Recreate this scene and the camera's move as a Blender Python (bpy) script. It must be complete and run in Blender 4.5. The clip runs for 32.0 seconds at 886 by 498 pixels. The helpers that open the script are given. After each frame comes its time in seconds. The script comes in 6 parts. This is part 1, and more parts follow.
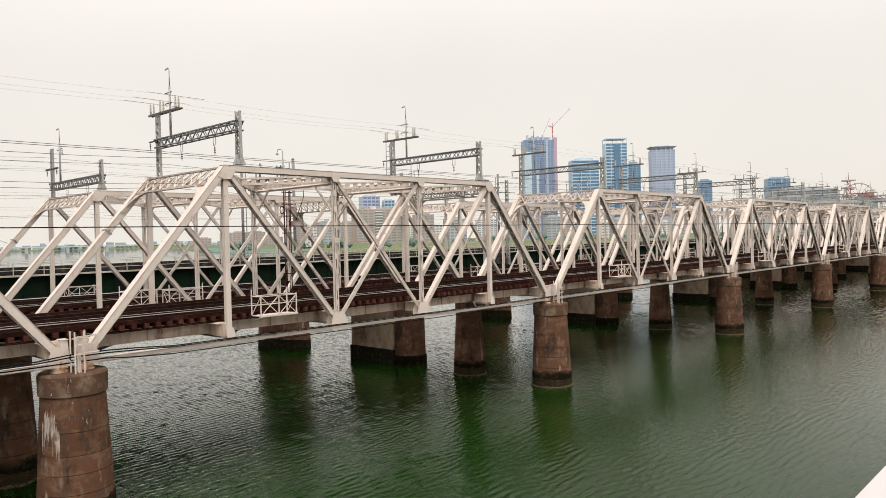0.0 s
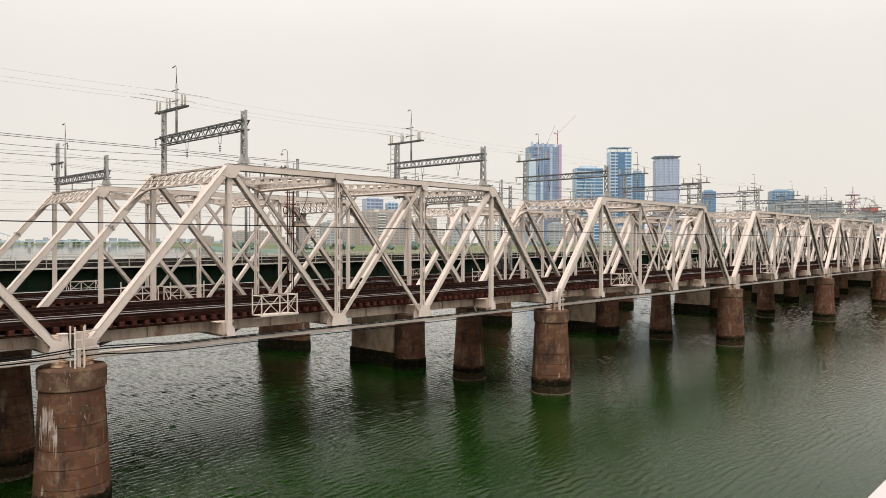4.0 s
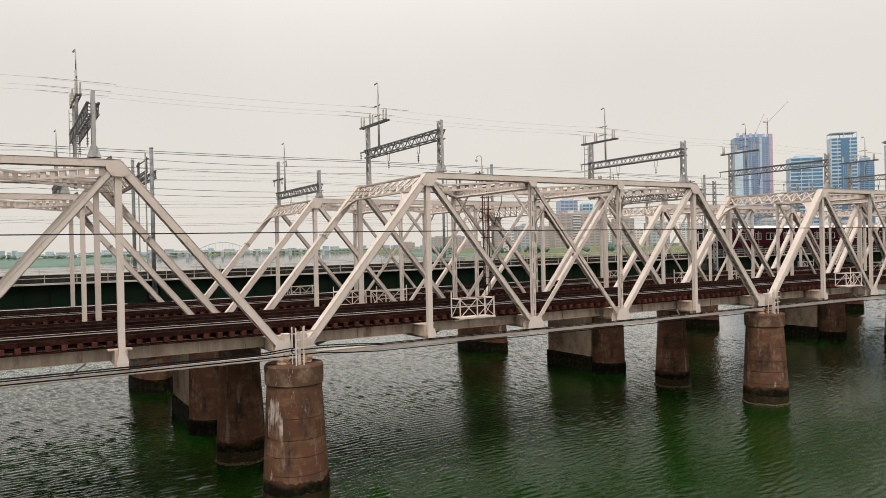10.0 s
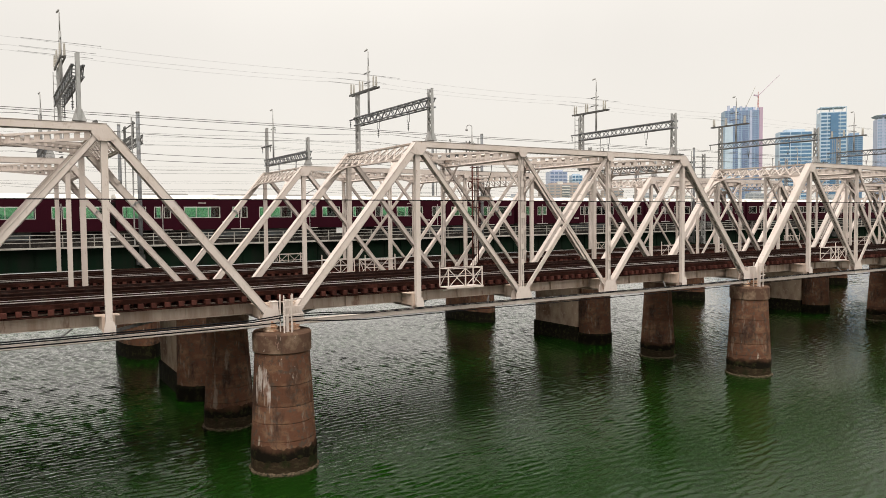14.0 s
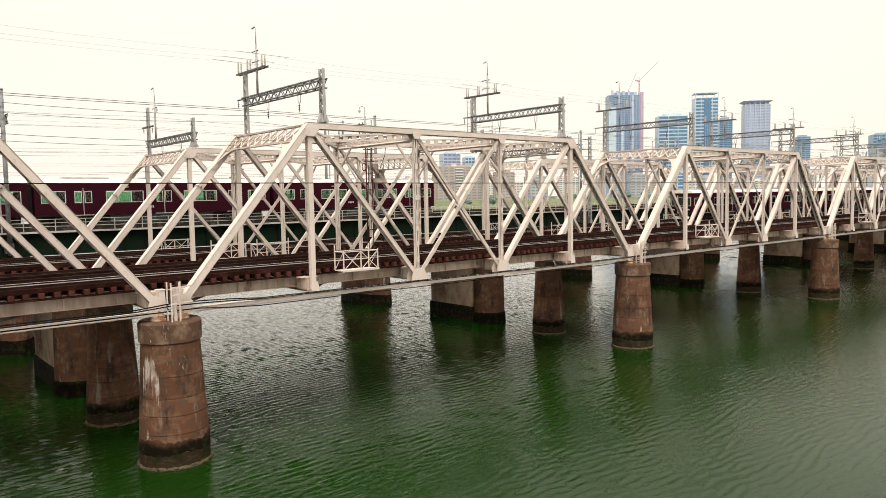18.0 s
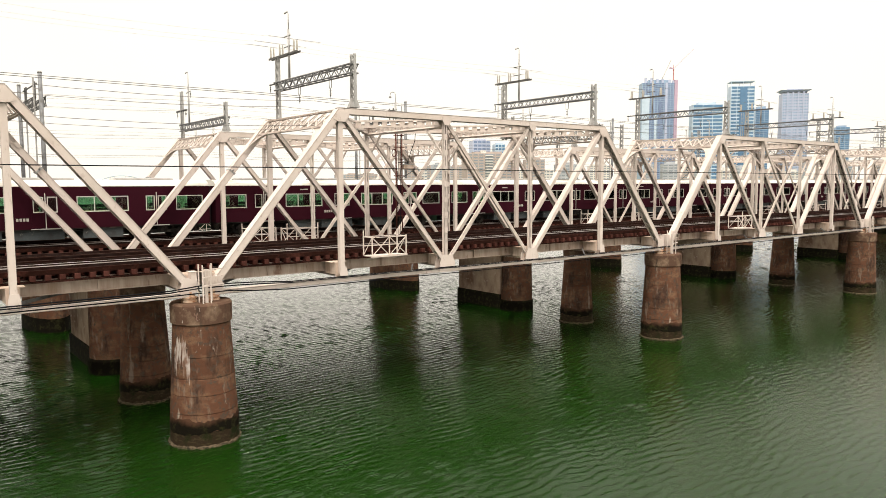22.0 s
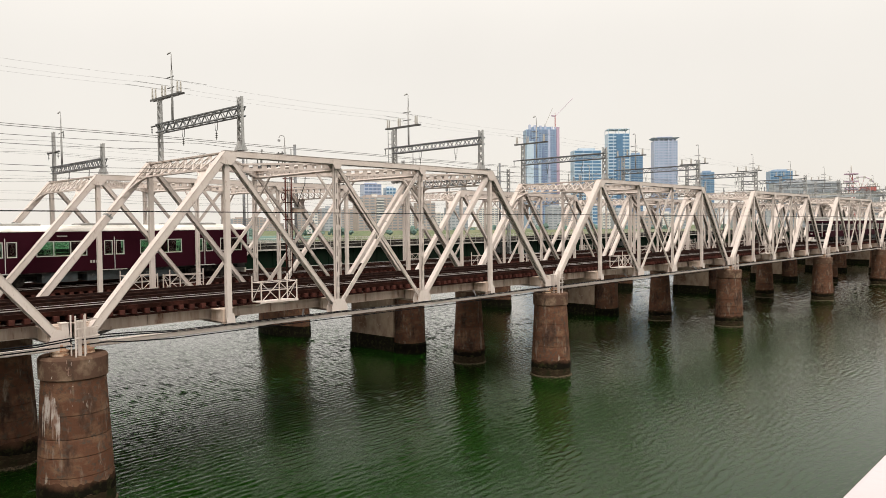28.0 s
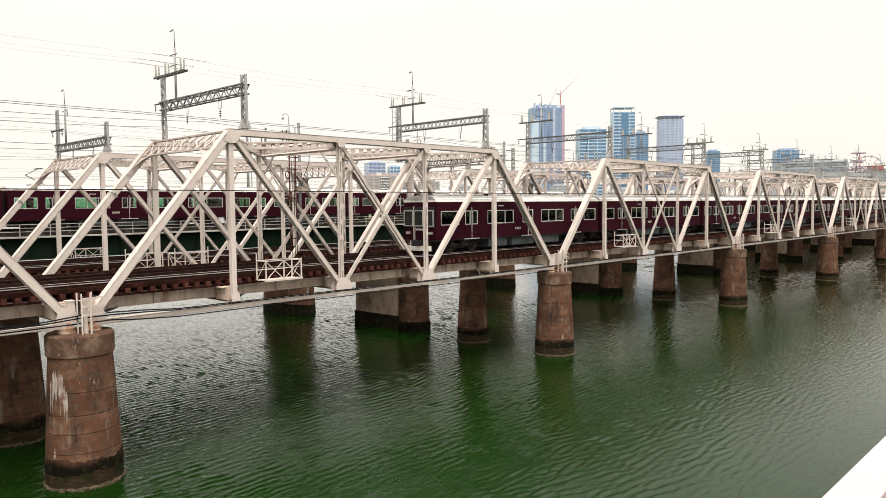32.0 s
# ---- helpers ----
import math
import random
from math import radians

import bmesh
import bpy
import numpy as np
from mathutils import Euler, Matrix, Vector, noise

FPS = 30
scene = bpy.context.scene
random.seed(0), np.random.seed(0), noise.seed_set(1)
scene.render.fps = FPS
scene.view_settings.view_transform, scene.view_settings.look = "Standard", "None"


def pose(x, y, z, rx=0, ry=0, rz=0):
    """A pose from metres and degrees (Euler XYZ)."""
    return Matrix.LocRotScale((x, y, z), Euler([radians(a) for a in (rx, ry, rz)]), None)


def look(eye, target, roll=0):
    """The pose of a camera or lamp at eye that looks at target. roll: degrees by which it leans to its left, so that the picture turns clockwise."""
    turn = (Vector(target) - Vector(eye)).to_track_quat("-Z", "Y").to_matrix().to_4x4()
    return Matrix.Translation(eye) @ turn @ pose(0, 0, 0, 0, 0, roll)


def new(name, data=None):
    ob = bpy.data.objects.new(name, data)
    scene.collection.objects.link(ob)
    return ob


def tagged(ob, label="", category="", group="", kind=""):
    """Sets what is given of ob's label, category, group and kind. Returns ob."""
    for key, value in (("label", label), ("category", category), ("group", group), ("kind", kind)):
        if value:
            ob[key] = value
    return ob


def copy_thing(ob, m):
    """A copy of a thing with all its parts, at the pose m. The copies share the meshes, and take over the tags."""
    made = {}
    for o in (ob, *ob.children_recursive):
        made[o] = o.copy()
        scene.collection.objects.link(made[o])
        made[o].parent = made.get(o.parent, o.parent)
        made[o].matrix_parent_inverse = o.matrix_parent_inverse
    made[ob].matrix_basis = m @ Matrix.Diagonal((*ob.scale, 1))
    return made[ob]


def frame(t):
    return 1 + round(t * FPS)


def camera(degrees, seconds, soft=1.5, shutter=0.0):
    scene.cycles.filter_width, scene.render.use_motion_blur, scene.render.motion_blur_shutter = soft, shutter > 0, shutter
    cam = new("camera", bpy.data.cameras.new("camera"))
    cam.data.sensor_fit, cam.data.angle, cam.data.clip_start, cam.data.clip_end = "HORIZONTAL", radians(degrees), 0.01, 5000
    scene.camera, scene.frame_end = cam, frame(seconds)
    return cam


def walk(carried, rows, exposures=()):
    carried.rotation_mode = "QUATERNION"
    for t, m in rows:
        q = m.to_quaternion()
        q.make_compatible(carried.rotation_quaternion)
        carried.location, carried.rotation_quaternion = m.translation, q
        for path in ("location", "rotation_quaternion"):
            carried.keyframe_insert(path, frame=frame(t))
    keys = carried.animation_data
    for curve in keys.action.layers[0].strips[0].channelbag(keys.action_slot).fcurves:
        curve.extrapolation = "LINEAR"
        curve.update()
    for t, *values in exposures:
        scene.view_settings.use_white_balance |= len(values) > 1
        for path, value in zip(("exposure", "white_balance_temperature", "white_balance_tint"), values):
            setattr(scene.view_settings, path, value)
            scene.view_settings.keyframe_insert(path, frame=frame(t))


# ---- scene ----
# ---- camera and its path: held by hand at one spot on a road bridge ----
cam = camera(63.03, 32.0, soft=0.5)
EYE = (-10.73, -28.93, 4.09)
walk(cam, [(t, pose(*EYE, 90 + pitch, roll, yaw)) for t, yaw, pitch, roll in (
    (0, -46.91, -0.88, 1.38),
    (0.5, -47.22, -0.58, 0.88),
    (1, -47.59, -0.33, 0.38),
    (1.5, -48.20, -0.53, 0.09),
    (2, -48.45, -0.72, -0.04),
    (2.5, -48.01, -0.60, -0.19),
    (3, -47.44, -0.76, -0.07),
    (3.5, -47.03, -0.60, -0.05),
    (5.5, -45.59, -0.89, -0.08),
    (6, -44.96, -1.07, -0.12),
    (6.5, -44.00, -1.60, -0.11),
    (7, -41.47, -2.45, -0.38),
    (7.5, -36.89, -2.90, -0.19),
    (8, -32.85, -3.23, 0.26),
    (8.5, -31.02, -2.34, 0.62),
    (9, -29.75, -0.52, 1.12),
    (9.5, -30.46, 0.18, 1.45),
    (10, -31.37, -0.17, 1.24),
    (10.5, -31.57, -0.96, 0.86),
    (11, -32.29, -2.37, 0.52),
    (11.5, -33.40, -2.65, 0.22),
    (12, -34.10, -2.19, 0.04),
    (12.5, -33.98, -1.74, 0.20),
    (13, -33.09, -1.44, 0.45),
    (13.5, -32.17, -1.85, 0.51),
    (14, -32.24, -2.60, 0.51),
    (14.5, -33.40, -3.95, 0.58),
    (15, -36.06, -4.91, 0.43),
    (15.5, -39.49, -4.63, 0.19),
    (17.5, -42.70, -3.31, 0.78),
    (18, -40.57, -4.11, 1.00),
    (18.5, -38.15, -4.52, 1.49),
    (19, -36.20, -4.56, 1.78),
    (19.5, -35.09, -4.61, 1.78),
    (20, -34.35, -4.68, 1.54),
    (20.5, -34.55, -4.94, 1.11),
    (21, -35.71, -5.24, 0.71),
    (21.5, -37.02, -5.33, 0.40),
    (22, -38.26, -5.13, 0.23),
    (22.5, -38.57, -5.02, 0.34),
    (23, -38.22, -5.00, 0.56),
    (23.5, -37.86, -4.94, 0.84),
    (24, -36.95, -4.69, 1.25),
    (24.5, -36.08, -4.31, 1.46),
    (26.5, -38.77, -1.85, 1.29),
    (27, -41.81, -1.56, 1.12),
    (27.5, -44.72, -1.61, 0.99),
    (28, -46.83, -1.79, 0.65),
    (28.5, -47.70, -2.16, 0.51),
    (29, -47.70, -2.51, 0.61),
    (29.5, -47.28, -2.54, 0.67),
    (30, -46.66, -2.71, 1.00),
    (30.5, -46.16, -2.97, 1.04),
    (31, -46.08, -3.17, 0.74),
    (31.5, -46.16, -3.52, 0.55),
    (32, -46.49, -3.46, 0.56))],
     exposures=[(t, e, 7050 if 17 < t < 25 else 6700, 11) for t, e in (
         (0, 0.0), (1, -0.05), (2, -0.06), (6, -0.07), (7, -0.04), (8, 0.15), (9, 0.06), (10, -0.2), (11, -0.04), (12, 0.08), (13, 0.02), (14, 0.0), (15.5, 0.18), (18, 0.25), (20, 0.34), (22, 0.41), (24.5, 0.38), (27, 0.04), (28, 0.01), (30, 0.10), (32, 0.24))])

# ---- world and sun: a bright overcast day ----
world = bpy.data.worlds.new("overcast_sky")
scene.world = world
world.use_nodes = True
wn, wl = world.node_tree.nodes, world.node_tree.links
sky = wn.new("ShaderNodeTexSky")
sky.sky_type = "NISHITA"
sky.sun_disc = False
sky.sun_elevation, sky.sun_rotation = radians(58), radians(219)
sky.dust_density, sky.air_density, sky.ozone_density = 4.0, 1.0, 1.0
veil = wn.new("ShaderNodeMix")
veil.data_type = "RGBA"
veil.inputs["Factor"].default_value = 0.86
veil.inputs["B"].default_value = (10.9, 10.55, 9.85, 1)
cloud = wn.new("ShaderNodeTexNoise")
cloud.inputs["Scale"].default_value = 2.2
cloud.inputs["Detail"].default_value = 5
ramp = wn.new("ShaderNodeMapRange")
ramp.inputs["To Min"].default_value, ramp.inputs["To Max"].default_value = 0.92, 1.06
coord = wn.new("ShaderNodeTexCoord")
tone = wn.new("ShaderNodeMix")
tone.data_type, tone.blend_type = "RGBA", "MULTIPLY"
tone.inputs["Factor"].default_value = 1.0
wl.new(coord.outputs["Generated"], cloud.inputs["Vector"])
wl.new(cloud.outputs["Fac"], ramp.inputs["Value"])
wl.new(sky.outputs["Color"], veil.inputs["A"])
wl.new(veil.outputs["Result"], tone.inputs["A"])
# an overcast sky is brighter overhead than near the horizon
height = wn.new("ShaderNodeSeparateXYZ")
dome = wn.new("ShaderNodeMapRange")
dome.interpolation_type = "SMOOTHSTEP"
dome.inputs["From Min"].default_value, dome.inputs["From Max"].default_value = 0.20, 0.75
dome.inputs["To Min"].default_value, dome.inputs["To Max"].default_value = 1.0, 2.2
both = wn.new("ShaderNodeMath")
both.operation = "MULTIPLY"
wl.new(coord.outputs["Generated"], height.inputs["Vector"])
wl.new(height.outputs["Z"], dome.inputs["Value"])
wl.new(dome.outputs["Result"], both.inputs[0])
wl.new(ramp.outputs["Result"], both.inputs[1])
wl.new(both.outputs["Value"], tone.inputs["B"])
wl.new(tone.outputs["Result"], wn["Background"].inputs["Color"])
wn["Background"].inputs["Strength"].default_value = 0.091
sun = new("sun", bpy.data.lights.new("sun", "SUN"))
sun.data.energy, sun.data.angle, sun.data.color = 2.1, radians(36), (1.0, 0.965, 0.92)
sun.matrix_world = look((0, 0, 100), (39, 49, 0))


# ---- materials ----
def material(name, base, rough=0.6, metal=0.0, spots=(), bump=0.0, bump_scale=30.0, vary=0.0, scale=1.0, coat=0.0):
    """A principled surface; spots: (colour, noise scale, low, high, stretch z) layers of stain or wear."""
    m = bpy.data.materials.new(name)
    m.use_nodes = True
    n, l = m.node_tree.nodes, m.node_tree.links
    p = n["Principled BSDF"]
    p.inputs["Roughness"].default_value, p.inputs["Metallic"].default_value = rough, metal
    p.inputs["Coat Weight"].default_value = coat
    p.inputs["Specular IOR Level"].default_value = 0.03 if rough >= 0.7 else 0.3
    geo = n.new("ShaderNodeTexCoord")
    col = n.new("ShaderNodeRGB")
    col.outputs[0].default_value = (*base, 1)
    out = col.outputs[0]
    for colour, size, low, high, stretch in spots:
        mp = n.new("ShaderNodeMapping")
        mp.inputs["Scale"].default_value = (1, 1, stretch)
        l.new(geo.outputs["Object"], mp.inputs["Vector"])
        no = n.new("ShaderNodeTexNoise")
        no.inputs["Scale"].default_value, no.inputs["Detail"].default_value = size * scale, 6
        no.inputs["Roughness"].default_value = 0.65
        l.new(mp.outputs["Vector"], no.inputs["Vector"])
        r = n.new("ShaderNodeMapRange")
        r.inputs["From Min"].default_value, r.inputs["From Max"].default_value = low, high
        l.new(no.outputs["Fac"], r.inputs["Value"])
        mix = n.new("ShaderNodeMix")
        mix.data_type = "RGBA"
        mix.inputs["B"].default_value = (*colour, 1)
        l.new(r.outputs["Result"], mix.inputs["Factor"])
        l.new(out, mix.inputs["A"])
        out = mix.outputs["Result"]
    if vary:
        info = n.new("ShaderNodeObjectInfo")
        r = n.new("ShaderNodeMapRange")
        r.inputs["To Min"].default_value, r.inputs["To Max"].default_value = 1 - vary, 1 + vary
        l.new(info.outputs["Random"], r.inputs["Value"])
        mix = n.new("ShaderNodeMix")
        mix.data_type, mix.blend_type = "RGBA", "MULTIPLY"
        mix.inputs["Factor"].default_value = 1
        l.new(out, mix.inputs["A"])
        l.new(r.outputs["Result"], mix.inputs["B"])
        out = mix.outputs["Result"]
    l.new(out, p.inputs["Base Color"])
    if bump:
        no = n.new("ShaderNodeTexNoise")
        no.inputs["Scale"].default_value, no.inputs["Detail"].default_value = bump_scale, 5
        l.new(geo.outputs["Object"], no.inputs["Vector"])
        b = n.new("ShaderNodeBump")
        b.inputs["Strength"].default_value, b.inputs["Distance"].default_value = bump, 0.03
        l.new(no.outputs["Fac"], b.inputs["Height"])
        l.new(b.outputs["Normal"], p.inputs["Normal"])
    return m


RUST = (0.13, 0.045, 0.022)
CREAM = material("cream_steel_paint", (0.55, 0.483, 0.442), 0.5, spots=(((0.46, 0.385, 0.335), 0.8, 0.45, 0.80, 0.3), ((0.30, 0.22, 0.175), 6.5, 0.58, 0.80, 0.4), (RUST, 5.0, 0.66, 0.75, 0.4)), bump=0.15, bump_scale=14)
# inner grime, darkened so far that it also holds the hollow's shade
INNER = material("grimy_shaded_inner_paint", (0.022, 0.015, 0.012), 0.85, spots=(((0.05, 0.032, 0.024), 2.0, 0.5, 0.7, 1),))
CREAM_STAINED = material("cream_paint_rust_stained", (0.50, 0.41, 0.345), 0.6, spots=(((0.28, 0.185, 0.13), 1.6, 0.42, 0.72, 0.12), (RUST, 2.4, 0.58, 0.72, 0.25)), bump=0.2, bump_scale=12)
BEARING = material("rust_tinted_cream_casting", (0.58, 0.42, 0.30), 0.6, spots=(((0.34, 0.14, 0.06), 3.0, 0.45, 0.62, 1.5), ((0.62, 0.52, 0.43), 5.0, 0.55, 0.7, 1)), bump=0.2, bump_scale=20)
RUSTY = material("rusted_track_timber", (0.085, 0.029, 0.023), 0.85, spots=(((0.038, 0.019, 0.015), 2.2, 0.4, 0.7, 1), ((0.150, 0.068, 0.050), 5, 0.6, 0.75, 1)), bump=0.5, bump_scale=24, vary=0.3)
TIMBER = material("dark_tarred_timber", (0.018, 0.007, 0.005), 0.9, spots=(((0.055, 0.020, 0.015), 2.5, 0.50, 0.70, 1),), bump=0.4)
RAIL = material("worn_rail_steel", (0.018, 0.008, 0.006), 0.85, 0.0, spots=(((0.03, 0.02, 0.018), 2, 0.45, 0.7, 1),))
RAIL_DULL = material("rusty_rail_head", (0.05, 0.026, 0.02), 0.75)
# far greenery: distance haze is mixed into this teal
REED = material("haze_tinted_reeds", (0.110, 0.170, 0.150), 0.95, spots=(((0.15, 0.20, 0.16), 0.02, 0.45, 0.7, 1), ((0.08, 0.13, 0.11), 0.1, 0.5, 0.7, 1)))
ARCH_STEEL = material("pale_grey_green_bridge_paint", (0.42, 0.50, 0.53), 0.6, spots=(((0.36, 0.43, 0.46), 0.05, 0.4, 0.7, 1),))
MID_STEEL = material("mid_grey_steel", (0.19, 0.20, 0.21), 0.6, 0.2, spots=(((0.09, 0.085, 0.08), 3, 0.45, 0.65, 1),))
RAIL_TOP = material("pale_lit_rail_side", (0.46, 0.42, 0.40), 0.45, 0.3, spots=(((0.24, 0.17, 0.15), 1.2, 0.5, 0.72, 1),))
GALV = material("galvanised_steel", (0.336, 0.336, 0.328), 0.6, 0.2, spots=(((0.160, 0.152, 0.144), 2.5, 0.45, 0.7, 0.4),))
DARK_STEEL = material("dark_weathered_steel", (0.10, 0.10, 0.098), 0.6, 0.3, spots=(((0.05, 0.045, 0.04), 3, 0.45, 0.7, 1),))
PORCELAIN = material("cream_grey_insulator", (0.36, 0.34, 0.30), 0.35)
CABLE = material("black_cable", (0.010, 0.010, 0.011), 0.85)
WIRE = material("weathered_copper_wire", (0.07, 0.065, 0.06), 0.5, 0.3)
PIER = material("weathered_pier_concrete", (0.098, 0.047, 0.029), 0.9, spots=(((0.144, 0.082, 0.051), 0.9, 0.48, 0.62, 1.8), ((0.043, 0.026, 0.020), 1.4, 0.50, 0.64, 0.35), ((0.070, 0.051, 0.039), 5.0, 0.52, 0.62, 1.0), ((0.172, 0.133, 0.105), 2.2, 0.58, 0.68, 0.25), ((0.265, 0.226, 0.187), 3.1, 0.66, 0.70, 0.3)), bump=0.9, bump_scale=7, vary=0.14)
PIER_CAP = material("pier_cap_concrete", (0.090, 0.053, 0.037), 0.85, spots=(((0.218, 0.156, 0.109), 1.4, 0.48, 0.7, 1), ((0.047, 0.035, 0.027), 2.0, 0.55, 0.7, 0.4)), bump=0.6, bump_scale=10)
PIER_WALL = material("pale_pier_wall_concrete", (0.240, 0.184, 0.136), 0.88, spots=(((0.112, 0.068, 0.048), 0.6, 0.46, 0.66, 0.5), ((0.320, 0.272, 0.224), 2.2, 0.6, 0.7, 1)), bump=0.5, bump_scale=9)
TIDE = material("wet_algae_concrete", (0.007, 0.006, 0.004), 0.85, spots=(((0.03, 0.03, 0.012), 3, 0.5, 0.7, 1),), bump=0.5, bump_scale=14)
RUBBLE = material("pale_brown_crust", (0.10, 0.075, 0.05), 0.8, spots=(((0.025, 0.022, 0.014), 9.0, 0.46, 0.58, 1),), bump=0.8, bump_scale=26)
WET = material("wet_brown_concrete", (0.026, 0.018, 0.011), 0.85, spots=(((0.050, 0.040, 0.022), 3.5, 0.50, 0.66, 2.5), ((0.012, 0.016, 0.006), 1.5, 0.5, 0.65, 1)), bump=0.6, bump_scale=12)
TIDE_MARK = material("wet_tide_mark_on_brown_concrete", (0.007, 0.006, 0.004), 0.85, spots=(((0.03, 0.03, 0.012), 3, 0.5, 0.7, 1),), bump=0.5, bump_scale=14)


def fade_to_dry(m, dry, low, high):
    """The wet stain gives way raggedly to the dry colour between two heights."""
    n, l = m.node_tree.nodes, m.node_tree.links
    p = n["Principled BSDF"]
    wet = p.inputs["Base Color"].links[0].from_socket
    geo, sep, no, add, r, mix = (n.new("ShaderNode" + k) for k in ("TexCoord", "SeparateXYZ", "TexNoise", "Math", "MapRange", "Mix"))
    no.inputs["Scale"].default_value, no.inputs["Detail"].default_value = 2.2, 5
    l.new(geo.outputs["Object"], no.inputs["Vector"])
    l.new(geo.outputs["Object"], sep.inputs["Vector"])
    add.operation = "MULTIPLY_ADD"
    add.inputs[1].default_value = 0.55
    l.new(no.outputs["Fac"], add.inputs[0])
    l.new(sep.outputs["Z"], add.inputs[2])
    r.inputs["From Min"].default_value, r.inputs["From Max"].default_value = low + 0.27, high + 0.27
    l.new(add.outputs["Value"], r.inputs["Value"])
    mix.data_type = "RGBA"
    mix.inputs["B"].default_value = (*dry, 1)
    l.new(wet, mix.inputs["A"])
    l.new(r.outputs["Result"], mix.inputs["Factor"])
    l.new(mix.outputs["Result"], p.inputs["Base Color"])


fade_to_dry(TIDE_MARK, (0.085, 0.042, 0.027), -5.42, -5.02)
LIME = material("lime_bloom_on_concrete", (0.36, 0.32, 0.29), 0.9, spots=(((0.17, 0.105, 0.08), 6.0, 0.42, 0.60, 0.3),), bump=0.4, bump_scale=20)
GREEN_GIRDER = material("dark_green_girder_paint", (0.006, 0.016, 0.009), 0.8, spots=(((0.012, 0.014, 0.011), 1.0, 0.45, 0.7, 0.3), ((0.06, 0.03, 0.02), 3, 0.66, 0.75, 0.5)))
DECK = material("pale_concrete_deck", (0.408, 0.391, 0.357), 0.85, spots=(((0.238, 0.221, 0.196), 0.9, 0.45, 0.7, 1),), bump=0.4, bump_scale=12)
BALLAST = material("dark_track_ballast", (0.055, 0.040, 0.034), 0.95, spots=(((0.11, 0.08, 0.065), 9, 0.5, 0.65, 1),), bump=0.9, bump_scale=20)
MAROON = material("maroon_coach_paint", (0.027, 0.0044, 0.0088), 0.72, spots=(((0.023, 0.004, 0.008), 0.5, 0.4, 0.7, 1),))
COACH_ROOF = material("ivory_coach_roof", (0.76, 0.73, 0.68), 0.5, spots=(((0.45, 0.42, 0.37), 0.8, 0.45, 0.75, 1),))
ROOF_UNIT = material("grey_roof_unit_paint", (0.34, 0.34, 0.32), 0.6, spots=(((0.22, 0.21, 0.20), 1.5, 0.45, 0.7, 1),))
ALU = material("brushed_aluminium_frame", (0.62, 0.61, 0.58), 0.35, 0.7)
BLACK = material("black_rubber_and_steel", (0.012, 0.012, 0.012), 0.6)
UNDER = material("sooty_underframe_steel", (0.020, 0.018, 0.017), 0.8, spots=(((0.075, 0.065, 0.055), 2.0, 0.5, 0.7, 1),))
EQUIPMENT = material("blue_grey_equipment_paint", (0.060, 0.070, 0.074), 0.7, spots=(((0.045, 0.045, 0.045), 1.6, 0.45, 0.68, 1), ((0.16, 0.16, 0.15), 4.0, 0.62, 0.7, 1)))
SEAT = material("green_plush_seat", (0.05, 0.10, 0.035), 0.9)
PARAPET = material("pink_white_parapet_paint", (0.50, 0.40, 0.41), 0.6, spots=(((0.44, 0.35, 0.36), 1.5, 0.5, 0.75, 1),), bump=0.1)
ASPHALT = material("asphalt", (0.05, 0.05, 0.05), 0.9, spots=(((0.08, 0.08, 0.08), 6, 0.5, 0.7, 1),), bump=0.5)
GRASS = material("levee_grass", (0.12, 0.145, 0.085), 0.95, spots=(((0.165, 0.165, 0.105), 0.02, 0.4, 0.7, 1), ((0.08, 0.105, 0.06), 0.3, 0.5, 0.7, 1)))
GREEN_SIGN = material("green_sign_board", (0.0, 0.28, 0.16), 0.4)
PINK_MESH = material("faded_pink_screen", (0.42, 0.32, 0.40), 0.7)
RED_PAINT = material("red_steel_paint", (0.38, 0.10, 0.09), 0.5)
LAMP_HEAD = material("grey_lamp_housing", (0.28, 0.28, 0.28), 0.5)


WOODGRAIN = material("pale_wood_grain_panel", (0.46, 0.38, 0.26), 0.5, spots=(((0.38, 0.30, 0.19), 6, 0.4, 0.7, 0.2),))
CEILING = material("white_coach_ceiling", (0.75, 0.75, 0.70), 0.6)
# glow for ceiling strips added to make the coach windows brighter
TUBE = material("added_tube_glow", (0.9, 0.9, 0.85), 0.5)
TUBE.node_tree.nodes["Principled BSDF"].inputs["Emission Color"].default_value = (1.0, 0.97, 0.88, 1)
TUBE.node_tree.nodes["Principled BSDF"].inputs["Emission Strength"].default_value = 9.0


def glass_material(name, tint):
    m = bpy.data.materials.new(name)
    m.use_nodes = True
    n, l = m.node_tree.nodes, m.node_tree.links
    n.remove(n["Principled BSDF"])
    tr, gl, mx, fr = n.new("ShaderNodeBsdfTransparent"), n.new("ShaderNodeBsdfGlossy"), n.new("ShaderNodeMixShader"), n.new("ShaderNodeFresnel")
    tr.inputs["Color"].default_value = (*tint, 1)
    gl.inputs["Roughness"].default_value = 0.03
    fr.inputs["IOR"].default_value = 1.5
    l.new(fr.outputs["Fac"], mx.inputs["Fac"])
    l.new(tr.outputs["BSDF"], mx.inputs[1])
    l.new(gl.outputs["BSDF"], mx.inputs[2])
    l.new(mx.outputs["Shader"], n["Material Output"].inputs["Surface"])
    return m


COACH_GLASS = glass_material("green_tinted_coach_glass", (0.56, 0.74, 0.62))


